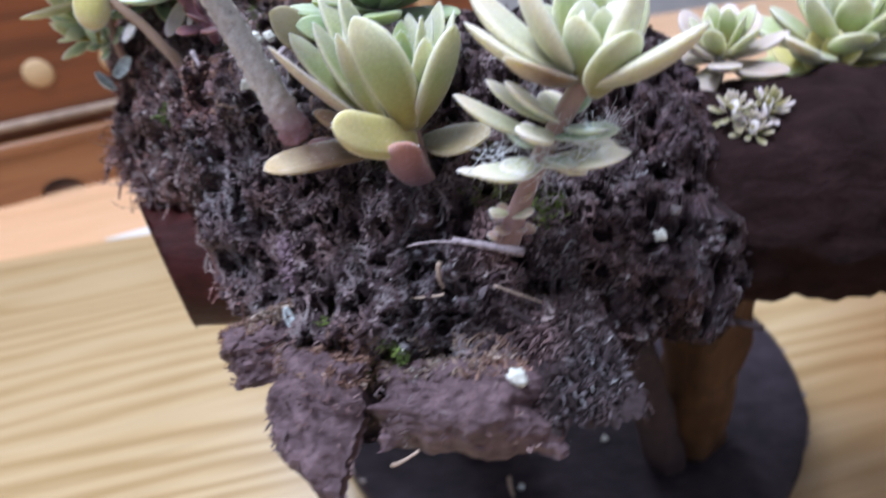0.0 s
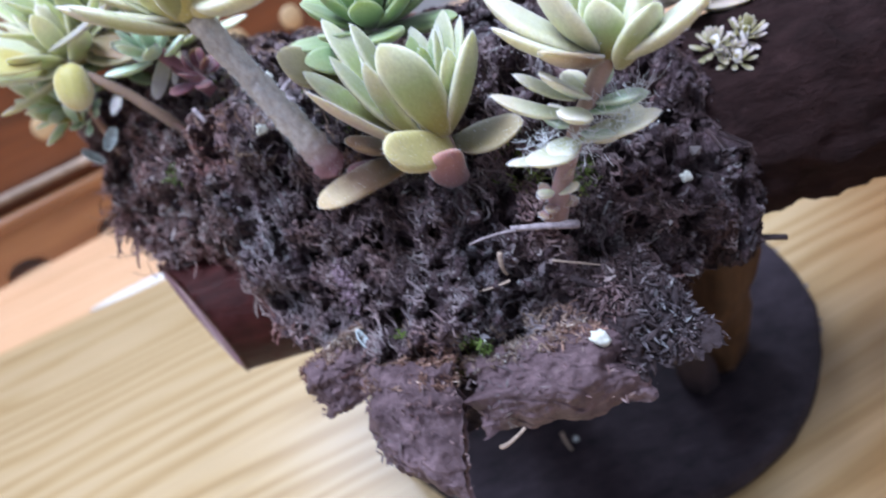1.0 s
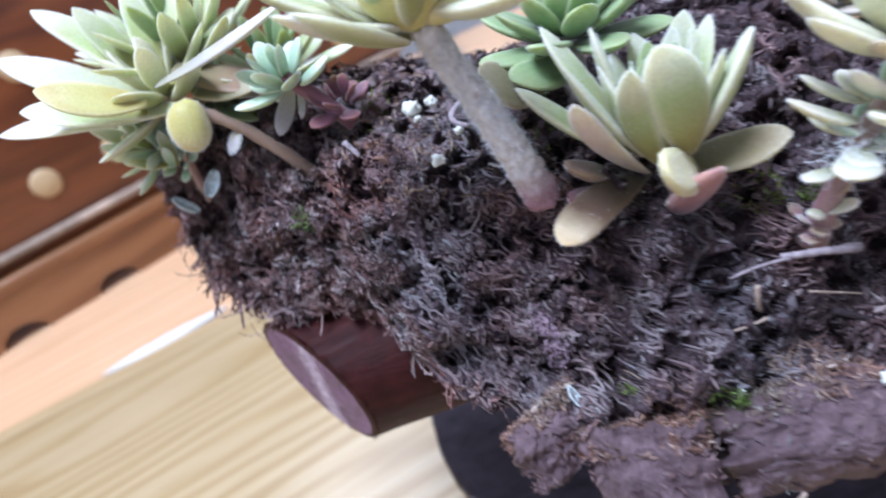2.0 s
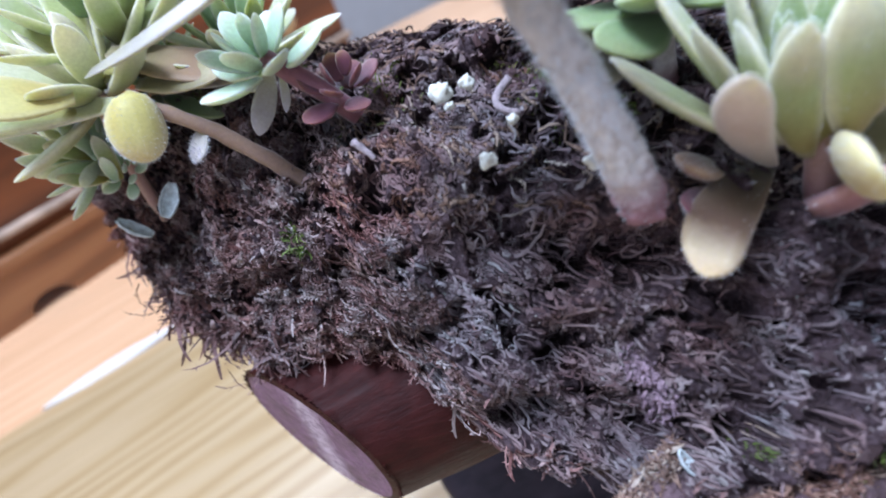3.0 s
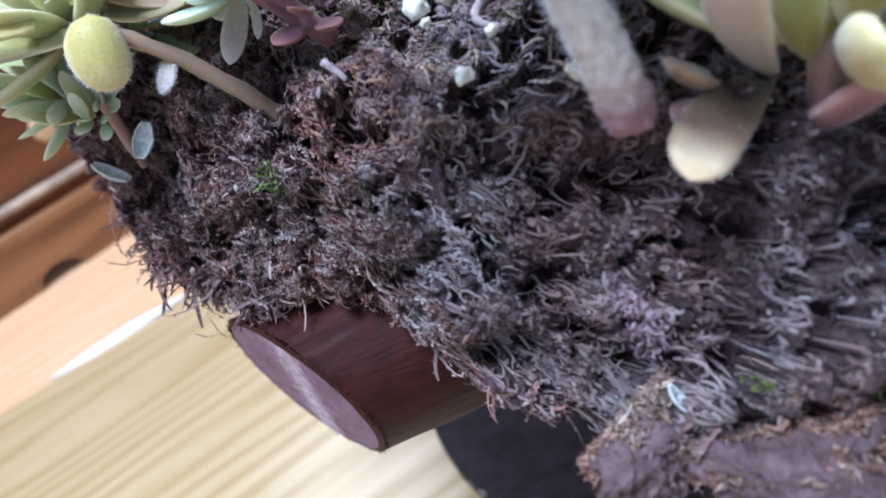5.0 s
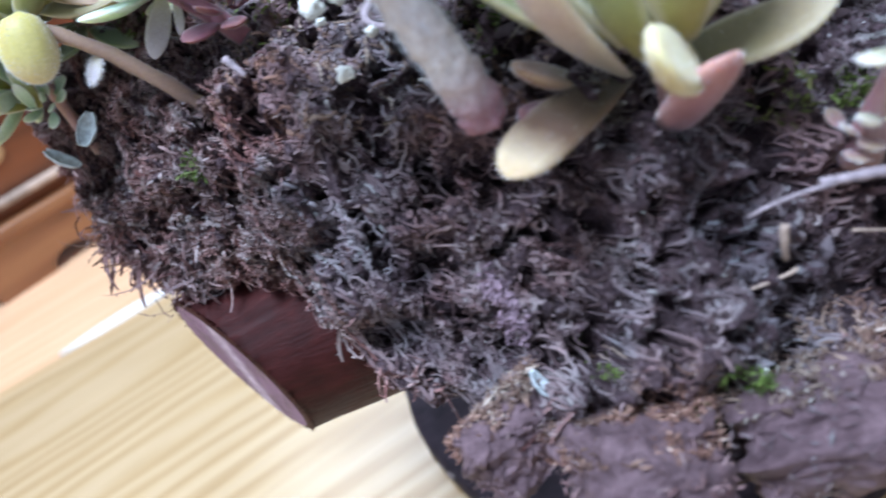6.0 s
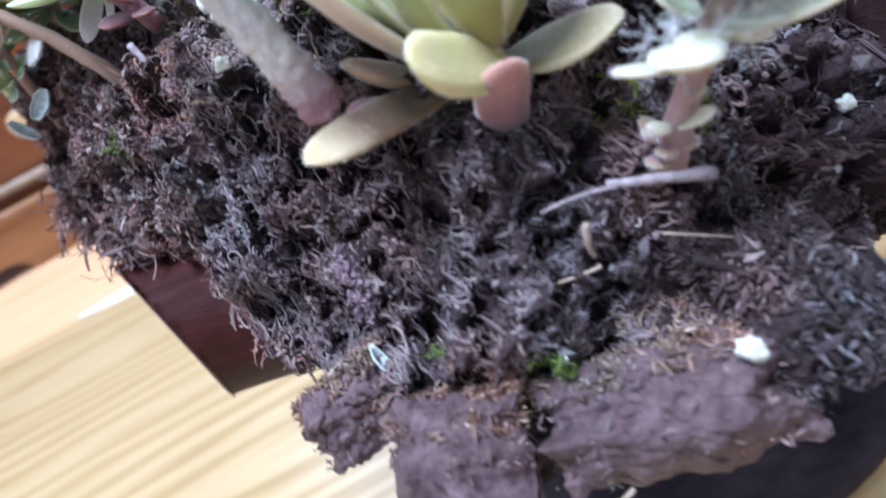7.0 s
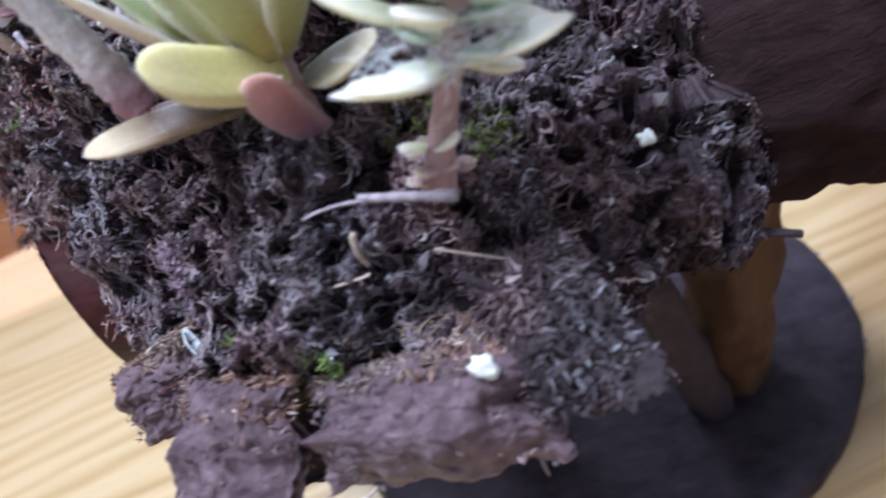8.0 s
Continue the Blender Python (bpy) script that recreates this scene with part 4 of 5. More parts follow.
# ---- bark plates hanging below the moss ----
def plate(corners, bulge, seed, material, jag=0.0036, thick=0.0024, rows=64, cols=64):
    """A curved shard of bark between four corners, with torn edges, cracks and thickness."""
    a, b, c, d = (Vector(p) for p in corners)
    nrm = (b - a).cross(d - a).normalized()
    if nrm.y > 0:
        nrm = -nrm
    verts, faces = [], []
    for back in (0, 1):
        for i in range(rows):
            for j in range(cols):
                u, v = i / (rows - 1), j / (cols - 1)
                e = noise.noise((seed + u * 4, v * 4, 1.3)) * jag
                u2 = u + (noise.noise((seed, v * 4.5, 0)) + 0.35 * noise.noise((seed, v * 15, 5))) * jag * 36 * abs(u - 0.5) * 2
                v2 = v + (noise.noise((u * 4.5, seed, 3)) + 0.35 * noise.noise((u * 15, seed, 9))) * jag * 36 * abs(v - 0.5) * 2
                p = a.lerp(b, u2).lerp(d.lerp(c, u2), v2)
                h = bulge * (max(0, 1 - (2 * u - 1) ** 2) * max(0, 1 - 0.92 * (2 * v - 0.95) ** 2)) ** 0.75 + 0.0034 * noise.noise(p * 75 + Vector((0, 0, seed)))
                layer = noise.noise(Vector((u * 2.5 + seed, v * 13 + 1.5 * noise.noise(Vector((u * 3, v * 3, seed))), 2)))
                h += 0.0026 * noise.noise(p * 130 + Vector((seed, 0, 0))) + 0.0006 * layer + 0.0016 * noise.noise(p * 270 + Vector((0, seed, 0))) + 0.0009 * abs(noise.noise(p * 520)) + 0.0004 * noise.noise(p * 1100) + e * 0.4
                crack = abs(noise.noise(Vector((u * 4 + seed, v * 3, 4))))
                h -= 0.0008 * max(0, 1 - crack / 0.05)
                verts.append(p + nrm * (h - back * thick * (1 + 0.4 * noise.noise(p * 200))) - DISC)
    idx = lambda k, i, j: k * rows * cols + i * cols + j
    for i in range(rows - 1):
        for j in range(cols - 1):
            faces.append((idx(0, i, j), idx(0, i + 1, j), idx(0, i + 1, j + 1), idx(0, i, j + 1)))
            faces.append((idx(1, i, j), idx(1, i, j + 1), idx(1, i + 1, j + 1), idx(1, i + 1, j)))
    for i in range(rows - 1):
        for j in (0, cols - 1):
            faces.append((idx(0, i, j), idx(1, i, j), idx(1, i + 1, j), idx(0, i + 1, j)))
    for j in range(cols - 1):
        for i in (0, rows - 1):
            faces.append((idx(0, i, j), idx(0, i, j + 1), idx(1, i, j + 1), idx(1, i, j)))
    me = mesh_from("bark_plate", verts, faces, material, smooth=True)
    return me


PLATES = [
    # upper left, upper right, lower right, lower left, bulge
    (((-0.0440, 0.103, 0.1665), (-0.0235, 0.0940, 0.1690), (-0.0285, 0.0725, 0.1530), (-0.0450, 0.0860, 0.1535)), 0.009),
    (((-0.0205, 0.0960, 0.1665), (0.014, 0.0950, 0.1665), (0.0145, 0.0790, 0.1555), (-0.0225, 0.0835, 0.1555)), 0.0125),
    (((-0.0575, 0.1075, 0.1690), (-0.0425, 0.1105, 0.1735), (-0.0405, 0.1005, 0.1625), (-0.0555, 0.0995, 0.1588)), 0.0025),
    # added backing behind the cleft; its dark bark stands in for shade
    (((-0.045, 0.110, 0.168), (0.020, 0.106, 0.171), (0.015, 0.093, 0.1525), (-0.036, 0.091, 0.148)), 0.002),
    (((0.008, 0.0995, 0.1755), (0.023, 0.099, 0.1775), (0.029, 0.0775, 0.1668), (0.0105, 0.0815, 0.160)), 0.005),
    # added shell filling the gap under the peat, in the darkest bark
    (((0.014, 0.108, 0.174), (0.039, 0.114, 0.1705), (0.032, 0.0985, 0.159), (0.020, 0.096, 0.160)), 0.004),
]
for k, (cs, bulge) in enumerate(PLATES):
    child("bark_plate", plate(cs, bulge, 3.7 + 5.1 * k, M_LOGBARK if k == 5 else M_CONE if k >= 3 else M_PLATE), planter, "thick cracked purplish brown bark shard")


def plate_litter(name, n, material, rmin, rmax, deep, seed, shards, label):
    """Crumbs of moss and rust-brown fibre lying on the upper parts of the bark shards."""
    rng = np.random.RandomState(seed)
    pts = []
    for cs, bulge in shards:
        a, b, c, d = (np.array(p) for p in cs)
        nrm = np.cross(b - a, d - a)
        nrm = nrm / np.linalg.norm(nrm) * (-1 if nrm[1] > 0 else 1)
        u, v = rng.uniform(-0.05, 1.05, (n, 1)), deep * rng.random_sample((n, 1)) ** 1.8 - 0.06
        h = bulge * (np.clip(1 - (2 * u - 1) ** 2, 0, 1) * np.clip(1 - 0.92 * (2 * v - 0.95) ** 2, 0, 1)) ** 0.75 + rng.uniform(-0.0004, 0.0014, (n, 1))
        pts.append((a + (b - a) * u) * (1 - v) + (d + (c - d) * u) * v + nrm * h)
    p = np.concatenate(pts) - np.array(DISC)
    m = len(p)
    r = rng.uniform(rmin, rmax, (m, 1)) * (0.5 + rng.random_sample((m, 1)) ** 2)
    ax = rng.normal(size=(m, 3))
    ax /= np.linalg.norm(ax, axis=1, keepdims=True)
    bx = np.cross(ax, rng.normal(size=(m, 3)))
    bx /= np.linalg.norm(bx, axis=1, keepdims=True)
    cx = np.cross(ax, bx)
    long = rng.uniform(1.2, 3.6, (m, 1))
    vs = [p + ax * r * long, p + bx * r * 0.7, p - ax * r * long, p - bx * r * 0.7, p + cx * r * 0.5 + bx * r * 0.2, p - cx * r * 0.5]
    tris = np.array([(0, 1, 4), (1, 2, 4), (2, 3, 4), (3, 0, 4), (1, 0, 5), (2, 1, 5), (3, 2, 5), (0, 3, 5)])
    faces = (tris[None] + (np.arange(m) * 6)[:, None, None]).reshape(-1, 3)
    me = bpy.data.meshes.new(name)
    me.from_pydata(np.stack(vs, 1).reshape(-1, 3).tolist(), [], faces.tolist())
    me.materials.append(material)
    return tagged(child(name, me, planter, label), kind="stuff")


plate_litter("bark_litter", 1200, M_RUST, 0.0002, 0.0005, 0.26, 41, PLATES[:4], "rusty brown moss litter on the bark")
plate_litter("bark_litter", 420, M_MOSS, 0.0002, 0.0005, 1.0, 42, PLATES[:4], "greyish moss litter on the bark")
plate_litter("bark_litter", 1500, M_PEAT, 0.0003, 0.0008, 1.05, 43, PLATES[4:], "dark fibrous litter on the bark")
plate_litter("bark_litter", 350, M_MOSS, 0.0002, 0.0005, 1.0, 44, PLATES[4:], "greyish fibres on the bark")

# ---- small loose things ----
def pebble(name, at, r, stretch, material, label, category, seed, turn=(0, 0, 0)):
    bm = bmesh.new()
    bmesh.ops.create_icosphere(bm, subdivisions=3, radius=r)
    for v in bm.verts:
        q = v.co / r
        v.co = v.co * (1 + 0.5 * noise.noise(q * 1.3 + Vector((seed, 0, 0))) + 0.28 * noise.noise(q * 3.2 + Vector((0, seed, 0))) + 0.10 * noise.noise(q * 8))
        v.co = Vector(v.co[i] * stretch[i] for i in range(3))
    me = bpy.data.meshes.new(name)
    bm.to_mesh(me)
    bm.free()
    me.materials.append(material)
    me.polygons.foreach_set("use_smooth", [True] * len(me.polygons))
    ob = new(name, me)
    ob.matrix_world = pose(*at, *turn)
    return tagged(ob, label=label, category=category, group="perlite grains")


WHITE_L = "small white perlite grain resting in the moss"
for k, (at, r) in enumerate([((0.0064, 0.0841, 0.1725), 0.0017), ((0.0395, 0.1115, 0.1838), 0.0012), ((-0.0493, 0.1545, 0.2225), 0.0017), ((-0.0490, 0.1400, 0.2155), 0.0013), ((-0.0450, 0.1530, 0.2230), 0.0012),
                             ((-0.0490, 0.1530, 0.2205), 0.0007), ((-0.0505, 0.1045, 0.1622), 0.0005), ((-0.0375, 0.129, 0.2145), 0.0012), ((-0.043, 0.142, 0.219), 0.0008)]):
    pebble("perlite_grain", at, r, (1.1, 0.9, 1.0), M_WHITE, WHITE_L, "perlite", k * 3.1)


def husk(at, length, width, turn, seed):
    """A small curled seed husk."""
    verts, faces = [], []
    n, m = 10, 7
    for i in range(n):
        s = i / (n - 1)
        w = width * math.sin(math.pi * (0.12 + 0.8 * s)) ** 0.7
        for j in range(m):
            a = math.pi * (j / (m - 1) - 0.5) * 1.3
            verts.append((math.sin(a) * w * (1 + 0.2 * noise.noise((s * 5, j, seed))), length * (s - 0.5), -math.cos(a) * w * 0.7 + 0.25 * length * (s - 0.5) ** 2))
    for i in range(n - 1):
        for j in range(m - 1):
            faces.append((i * m + j, (i + 1) * m + j, (i + 1) * m + j + 1, i * m + j + 1))
    me = mesh_from("seed_husk", verts, faces, M_BLUEGREY)
    ob = new("seed_husk", me)
    ob.matrix_world = pose(*at, *turn)
    sol = ob.modifiers.new("thickness", "SOLIDIFY")
    sol.thickness = 0.0003
    return tagged(ob, label="curled bluish white seed husk caught in the moss", category="husk", group="seed husks")


husk((-0.0418, 0.1075, 0.1722), 0.0055, 0.0011, (60, 0, 35), 1)
husk((-0.1042, 0.1925, 0.2100), 0.0078, 0.0021, (50, 35, -10), 2)
husk((-0.1160, 0.2005, 0.2040), 0.0085, 0.0018, (40, 0, 60), 3)


def stick(name, pts, r, material, label, category, seed=1, group=""):
    p0 = Vector(pts[0])
    path = bezier(*(Vector(p) - p0 for p in pts), 12)
    v, f, uv = tube(path, [r * (1 - 0.35 * i / 11) for i in range(12)], 7, 0.18, seed)
    ob = new(name, mesh_from(name, v, f, material, uv))
    ob.location = p0
    return tagged(ob, label=label, category=category, group=group)


stick("twig", ((0.0093, 0.0962, 0.1920), (0.003, 0.0970, 0.1935), (-0.0038, 0.0985, 0.1945)), 0.0009, M_TWIG, "short grey broken twig lying on the moss", "twig", 1)
stick("root_fibre", ((-0.003, 0.0975, 0.1945), (-0.008, 0.0985, 0.1950), (-0.0125, 0.1000, 0.1930)), 0.0003, M_TWIG, "thin grey root fibre on the moss", "root", 2, "root fibres")
stick("straw_piece", ((-0.0068, 0.1005, 0.1885), (-0.0078, 0.0995, 0.1855), (-0.0066, 0.1005, 0.1825)), 0.0006, M_STRAW, "pale brown straw piece stuck in the moss", "straw", 4, "straw pieces")
stick("straw_piece", ((-0.0065, 0.0985, 0.1822), (-0.009, 0.0985, 0.1815), (-0.0145, 0.1005, 0.1805)), 0.0003, M_STRAW, "thin pale straw stuck in the moss", "straw", 5, "straw pieces")
stick("straw_piece", ((-0.0195, 0.0815, 0.1535), (-0.0175, 0.0795, 0.156), (-0.0135, 0.080, 0.159)), 0.0005, M_STRAW, "pale straw hanging below the bark", "straw", 6, "straw pieces")
stick("root_fibre", ((0.0035, 0.1005, 0.182), (0.008, 0.0985, 0.181), (0.0135, 0.0985, 0.178)), 0.0003, M_STRAW, "thin pale root fibre on the moss", "root", 7, "root fibres")
stick("root", ((0.006, 0.0975, 0.1785), (0.014, 0.0925, 0.1745), (0.020, 0.0905, 0.1705)), 0.0008, M_CONE, "grey root lying on the bark", "root", 8)
stick("root_fibre", ((-0.0565, 0.131, 0.1775), (-0.0545, 0.1245, 0.171), (-0.0535, 0.1225, 0.166)), 0.00035, M_TWIG, "thin grey root fibre hanging from the moss", "root", 9, "root fibres")
stick("splinter", ((0.038, 0.1225, 0.1600), (0.052, 0.1190, 0.1560), (0.0675, 0.1150, 0.1530)), 0.0013, M_CONE, "dark pointed splinter jutting out below the peat", "splinter", 10)
stick("straw_piece", ((0.008, 0.182, 0.0162), (0.0075, 0.178, 0.0166), (0.009, 0.172, 0.0162)), 0.0009, M_STRAW, "pale straw lying on the wooden slice", "straw", 11, "straw pieces")
stick("root", ((-0.0385, 0.1512, 0.2215), (-0.0455, 0.1497, 0.2190), (-0.0398, 0.1462, 0.2175)), 0.0008, M_TWIG, "curled grey root on top of the moss", "root", 21)
stick("splinter", ((-0.0657, 0.1555, 0.2205), (-0.0648, 0.1540, 0.2195), (-0.0636, 0.1525, 0.2175)), 0.0007, M_TWIG, "short pale splinter sticking in the moss", "splinter", 22)
pebble("perlite_grain", (0.013, 0.1765, 0.0165), 0.0012, (1.2, 1, 0.8), M_BLUEGREY, "small pale crumb lying on the wooden slice", "perlite", 41.0)
pebble("perlite_grain", (0.0125, 0.1975, 0.0165), 0.0014, (1.4, 1, 0.6), M_BLUEGREY, "small pale crumb lying on the wooden slice", "perlite", 47.0)
pebble("perlite_grain", (0.055, 0.2005, 0.0165), 0.0014, (1.0, 1, 0.8), M_WHITE, "small pale crumb lying on the wooden slice", "perlite", 51.0)

# ---- succulents ----
A = thing("succulent_rosette", (-0.0105, 0.1150, 0.2050), "grey-green succulent rosette with plump pointed leaves", "succulent")
v, f, uv = tube([rel(A, p) for p in bezier((-0.0098, 0.117, 0.199), (-0.0105, 0.116, 0.207), (-0.0120, 0.1155, 0.2165), 8)], [0.0026, 0.0025, 0.0024, 0.0024, 0.0024, 0.0023, 0.0022, 0.002], 12, 0.06, 3)
child("stem", mesh_from("stem", v, f, M_STEMRED, uv), A, "short reddish stem")
A_LEAVES = [
    (-0.0103, 0.1127, 0.2117, -0.0170, 0.1072, 0.2336, 0.0088),
    (-0.0145, 0.1215, 0.2060, -0.0327, 0.1053, 0.2299, 0.0064),
    (-0.0175, 0.1197, 0.2120, -0.0340, 0.1283, 0.2274, 0.0066),
    (-0.0165, 0.1178, 0.2120, -0.0275, 0.1209, 0.2307, 0.0066),
    (-0.0160, 0.1201, 0.2126, -0.0269, 0.1304, 0.2357, 0.0064),
    (-0.0148, 0.1189, 0.2125, -0.0218, 0.1217, 0.2354, 0.0068),
    (-0.0090, 0.1148, 0.2110, 0.0003, 0.1085, 0.2304, 0.0088),
    (-0.0085, 0.1188, 0.2107, -0.0019, 0.1241, 0.2318, 0.0064),
]
for k, row in enumerate(A_LEAVES):
    up = Vector((-0.0115, 0.117, 0.24)) - Vector(row[3:6])
    add_leaf(A, row, L_BLUSH if k == 1 else L_GREEN, up=(up.x, up.y + (0.0 if k else 0.02), up.z), seed=k + 1, curl=0.10)
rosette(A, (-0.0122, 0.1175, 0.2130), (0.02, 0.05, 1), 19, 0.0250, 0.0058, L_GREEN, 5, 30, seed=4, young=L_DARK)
add_leaf(A, (-0.0097, 0.1140, 0.2095, -0.0230, 0.0995, 0.2178, 0.0080), L_YELLOW, up=(-0.2, -0.9, 0.6), label="yellow lower leaf", seed=21, round_tip=1.6, thick=0.6, base_w=0.5)
add_leaf(A, (-0.0135, 0.1230, 0.2050, -0.0385, 0.1065, 0.2070, 0.0076), L_BROWN, up=(-0.3, -0.6, 1), label="withered brown leaf with a cream tip", seed=22, thick=0.4, round_tip=1.9)
add_leaf(A, (-0.0086, 0.1215, 0.1955, -0.0115, 0.1028, 0.2115, 0.0070), L_PINK, up=(0, 0.4, 1), label="fat pink leaf", seed=23, thick=0.8, round_tip=2.5, base_w=0.6)
add_leaf(A, (-0.0085, 0.1196, 0.2065, 0.0052, 0.1067, 0.2108, 0.0076), L_DULL, up=(0.2, -0.8, 1), label="dull olive lower leaf", seed=24)
add_leaf(A, (-0.0190, 0.1265, 0.2060, -0.0305, 0.1200, 0.2135, 0.0056), L_OLD, up=(-0.2, -0.5, 1), label="dull brown old leaf", seed=25, thick=0.6)
add_leaf(A, (-0.0200, 0.1240, 0.2030, -0.0320, 0.1165, 0.2080, 0.0056), L_MAROON, up=(-0.2, -0.5, 1), label="dark maroon old leaf", seed=26, thick=0.6)
leaf_fuzz(A, 260, 0.0002, 0.00055, 71)

D = thing("succulent_rosette", (-0.0165, 0.1420, 0.2160), "deep green succulent rosette behind the others", "succulent")
v, f, uv = tube([rel(D, p) for p in bezier((-0.0165, 0.142, 0.214), (-0.017, 0.142, 0.222), (-0.0165, 0.1415, 0.2315), 6)], [0.0026] * 6, 10, 0.06, 5)
child("stem", mesh_from("stem", v, f, M_STEM, uv), D)
rosette(D, (-0.0165, 0.1412, 0.2318), (0.0, -0.1, 1), 24, 0.0185, 0.0080, L_DARK, 12, 88, seed=8)
add_leaf(D, (-0.0260, 0.1371, 0.2225, -0.0385, 0.1337, 0.2311, 0.0090), L_DULL, up=(0, -0.8, 1), label="brownish green lower leaf", seed=31)
add_leaf(D, (-0.0185, 0.1371, 0.2260, -0.0330, 0.1320, 0.2280, 0.0080), L_DARK, up=(0, -0.6, 1), seed=32)

B = thing("succulent_rosette", (0.0069, 0.1035, 0.1915), "pale succulent with a leggy stem and cobwebs", "succulent")
v, f, uv = tube([rel(B, p) for p in bezier((0.0066, 0.1040, 0.1895), (0.0120, 0.1030, 0.2070), (0.0205, 0.0985, 0.2235), 12)], [0.0027, 0.0024, 0.0021, 0.0019, 0.0018, 0.0018, 0.0018, 0.0018, 0.0018, 0.0018, 0.0018, 0.0018], 12, 0.08, 6)
child("stem", mesh_from("stem", v, f, M_STEMRED, uv), B, "pinkish brown stem")
B_LEAVES = [
    (0.0125, 0.1005, 0.2077, 0.0276, 0.0956, 0.2097, 0.0055), (0.0125, 0.0995, 0.2075, 0.0007, 0.0912, 0.2103, 0.0058), (0.0084, 0.1003, 0.2060, -0.0020, 0.0964, 0.2090, 0.0029),
    (0.0125, 0.1019, 0.2126, -0.0017, 0.1007, 0.2207, 0.0048), (0.0145, 0.1030, 0.2145, 0.0040, 0.1050, 0.2216, 0.0038), (0.0150, 0.0998, 0.2130, 0.0257, 0.0961, 0.2140, 0.0050), (0.0170, 0.1003, 0.2149, 0.0065, 0.0965, 0.2234, 0.0050),
]
for k, row in enumerate(B_LEAVES):
    add_leaf(B, row, L_TEAL if k in (5,) else L_PALE, up=(0, -0.2, 1), seed=40 + k)
for k, (at, tip) in enumerate([((0.0075, 0.1035, 0.196), (0.0115, 0.099, 0.1985)), ((0.007, 0.103, 0.197), (0.0035, 0.100, 0.1985)), ((0.0075, 0.103, 0.1935), (0.0045, 0.0995, 0.1945)), ((0.0085, 0.1035, 0.199), (0.0115, 0.101, 0.2015))]):
    add_leaf(B, (*at, *tip, 0.0026), M_STEMRED if k > 1 else L_PALE, seed=60 + k, thick=0.7, round_tip=2.0)
rosette(B, (0.0074, 0.1038, 0.1955), (0.2, -0.3, 1), 6, 0.0040, 0.0030, M_STEMRED, 45, 95, seed=39)
rosette(B, (0.0135, 0.1018, 0.2110), (0.35, -0.1, 1), 6, 0.0095, 0.0056, L_PALE, 55, 105, seed=36, young=L_TEAL)
rosette(B, (0.0165, 0.1003, 0.2165), (0.35, -0.1, 1), 6, 0.0105, 0.0064, L_PALE, 50, 95, seed=37, young=L_TEAL)
B_TOP = [
    (0.0192, 0.1007, 0.2224, 0.0013, 0.1081, 0.2351, 0.0094), (0.0185, 0.0992, 0.2220, 0.0005, 0.0995, 0.2314, 0.0070), (0.0209, 0.1022, 0.2230, 0.0208, 0.1079, 0.2385, 0.0082),
    (0.0208, 0.0950, 0.2229, 0.0365, 0.0909, 0.2300, 0.0103), (0.0186, 0.0990, 0.2236, 0.0084, 0.1003, 0.2397, 0.0103), (0.0211, 0.0955, 0.2236, 0.0283, 0.0959, 0.2378, 0.0108),
    (0.0239, 0.1047, 0.2213, 0.0300, 0.1151, 0.2347, 0.0096), (0.0183, 0.0985, 0.2228, 0.0065, 0.0915, 0.2279, 0.0079),
]
for k, row in enumerate(B_TOP):
    up = Vector((0.0215, 0.101, 0.245)) - Vector(row[3:6])
    add_leaf(B, row, (L_PALE, L_PALE, L_GREEN, L_PALE, L_PALE, L_PALE, L_GREEN, L_BROWN)[k], up=(up.x, up.y, up.z + 0.005), seed=80 + k, curl=0.2)
rosette(B, (0.0212, 0.0995, 0.2235), (0.05, 0.0, 1), 9, 0.017, 0.0080, L_GREEN, 6, 40, seed=12)
leaf_fuzz(B, 160, 0.0002, 0.0005, 72)


def web():
    """Strands of old cobweb strung between the lower leaves."""
    rng = random.Random(9)
    bm_v, bm_f = [], []
    for k in range(330):
        c0 = ((0.006, 0.0965, 0.2115), (0.0125, 0.0955, 0.2100), (0.019, 0.0965, 0.2130), (0.022, 0.0975, 0.2150))[k % 4]
        a = Vector(c0) + Vector((rng.gauss(0, 0.0022), rng.gauss(0, 0.0014), rng.gauss(0, 0.0014)))
        b = a + Vector((rng.gauss(0, 0.0024), rng.gauss(0, 0.0012), rng.gauss(0, 0.0018)))
        c = (a + b) / 2 + Vector((0, -0.0005, rng.uniform(-0.002, 0.001)))
        v, f, _ = tube([rel(B, p) for p in bezier(a, c, b, 5)], [rng.uniform(0.00002, 0.00006)] * 5, 4)
        o = len(bm_v)
        bm_v += v
        bm_f += [tuple(i + o for i in q) for q in f]
    return mesh_from("cobweb", bm_v, bm_f, M_WEB)


tagged(child("cobweb", web(), B, "wisps of whitish cobweb"), kind="stuff")

C = thing("succulent_stem_plant", (-0.0351, 0.1192, 0.2090), "pale succulent rosette on a thick hairy grey stem", "succulent")
C_PATH = bezier((-0.0347, 0.1222, 0.2085), (-0.0402, 0.1195, 0.2275), (-0.0480, 0.1225, 0.2475), 56)
v, f, uv = tube([rel(C, p) for p in C_PATH], [0.0034 - 0.0009 * min(1, i / 30) for i in range(56)], 20, 0.05, 8)
v = [p + (p - rel(C, C_PATH[k // 20])) * (0.28 * noise.noise(p * 900) + 0.16 * noise.noise(p * 380)) for k, p in enumerate(v)]
child("stem", mesh_from("stem", v, f, M_STEM, uv), C, "thick grey hairy stem, reddish at its foot")


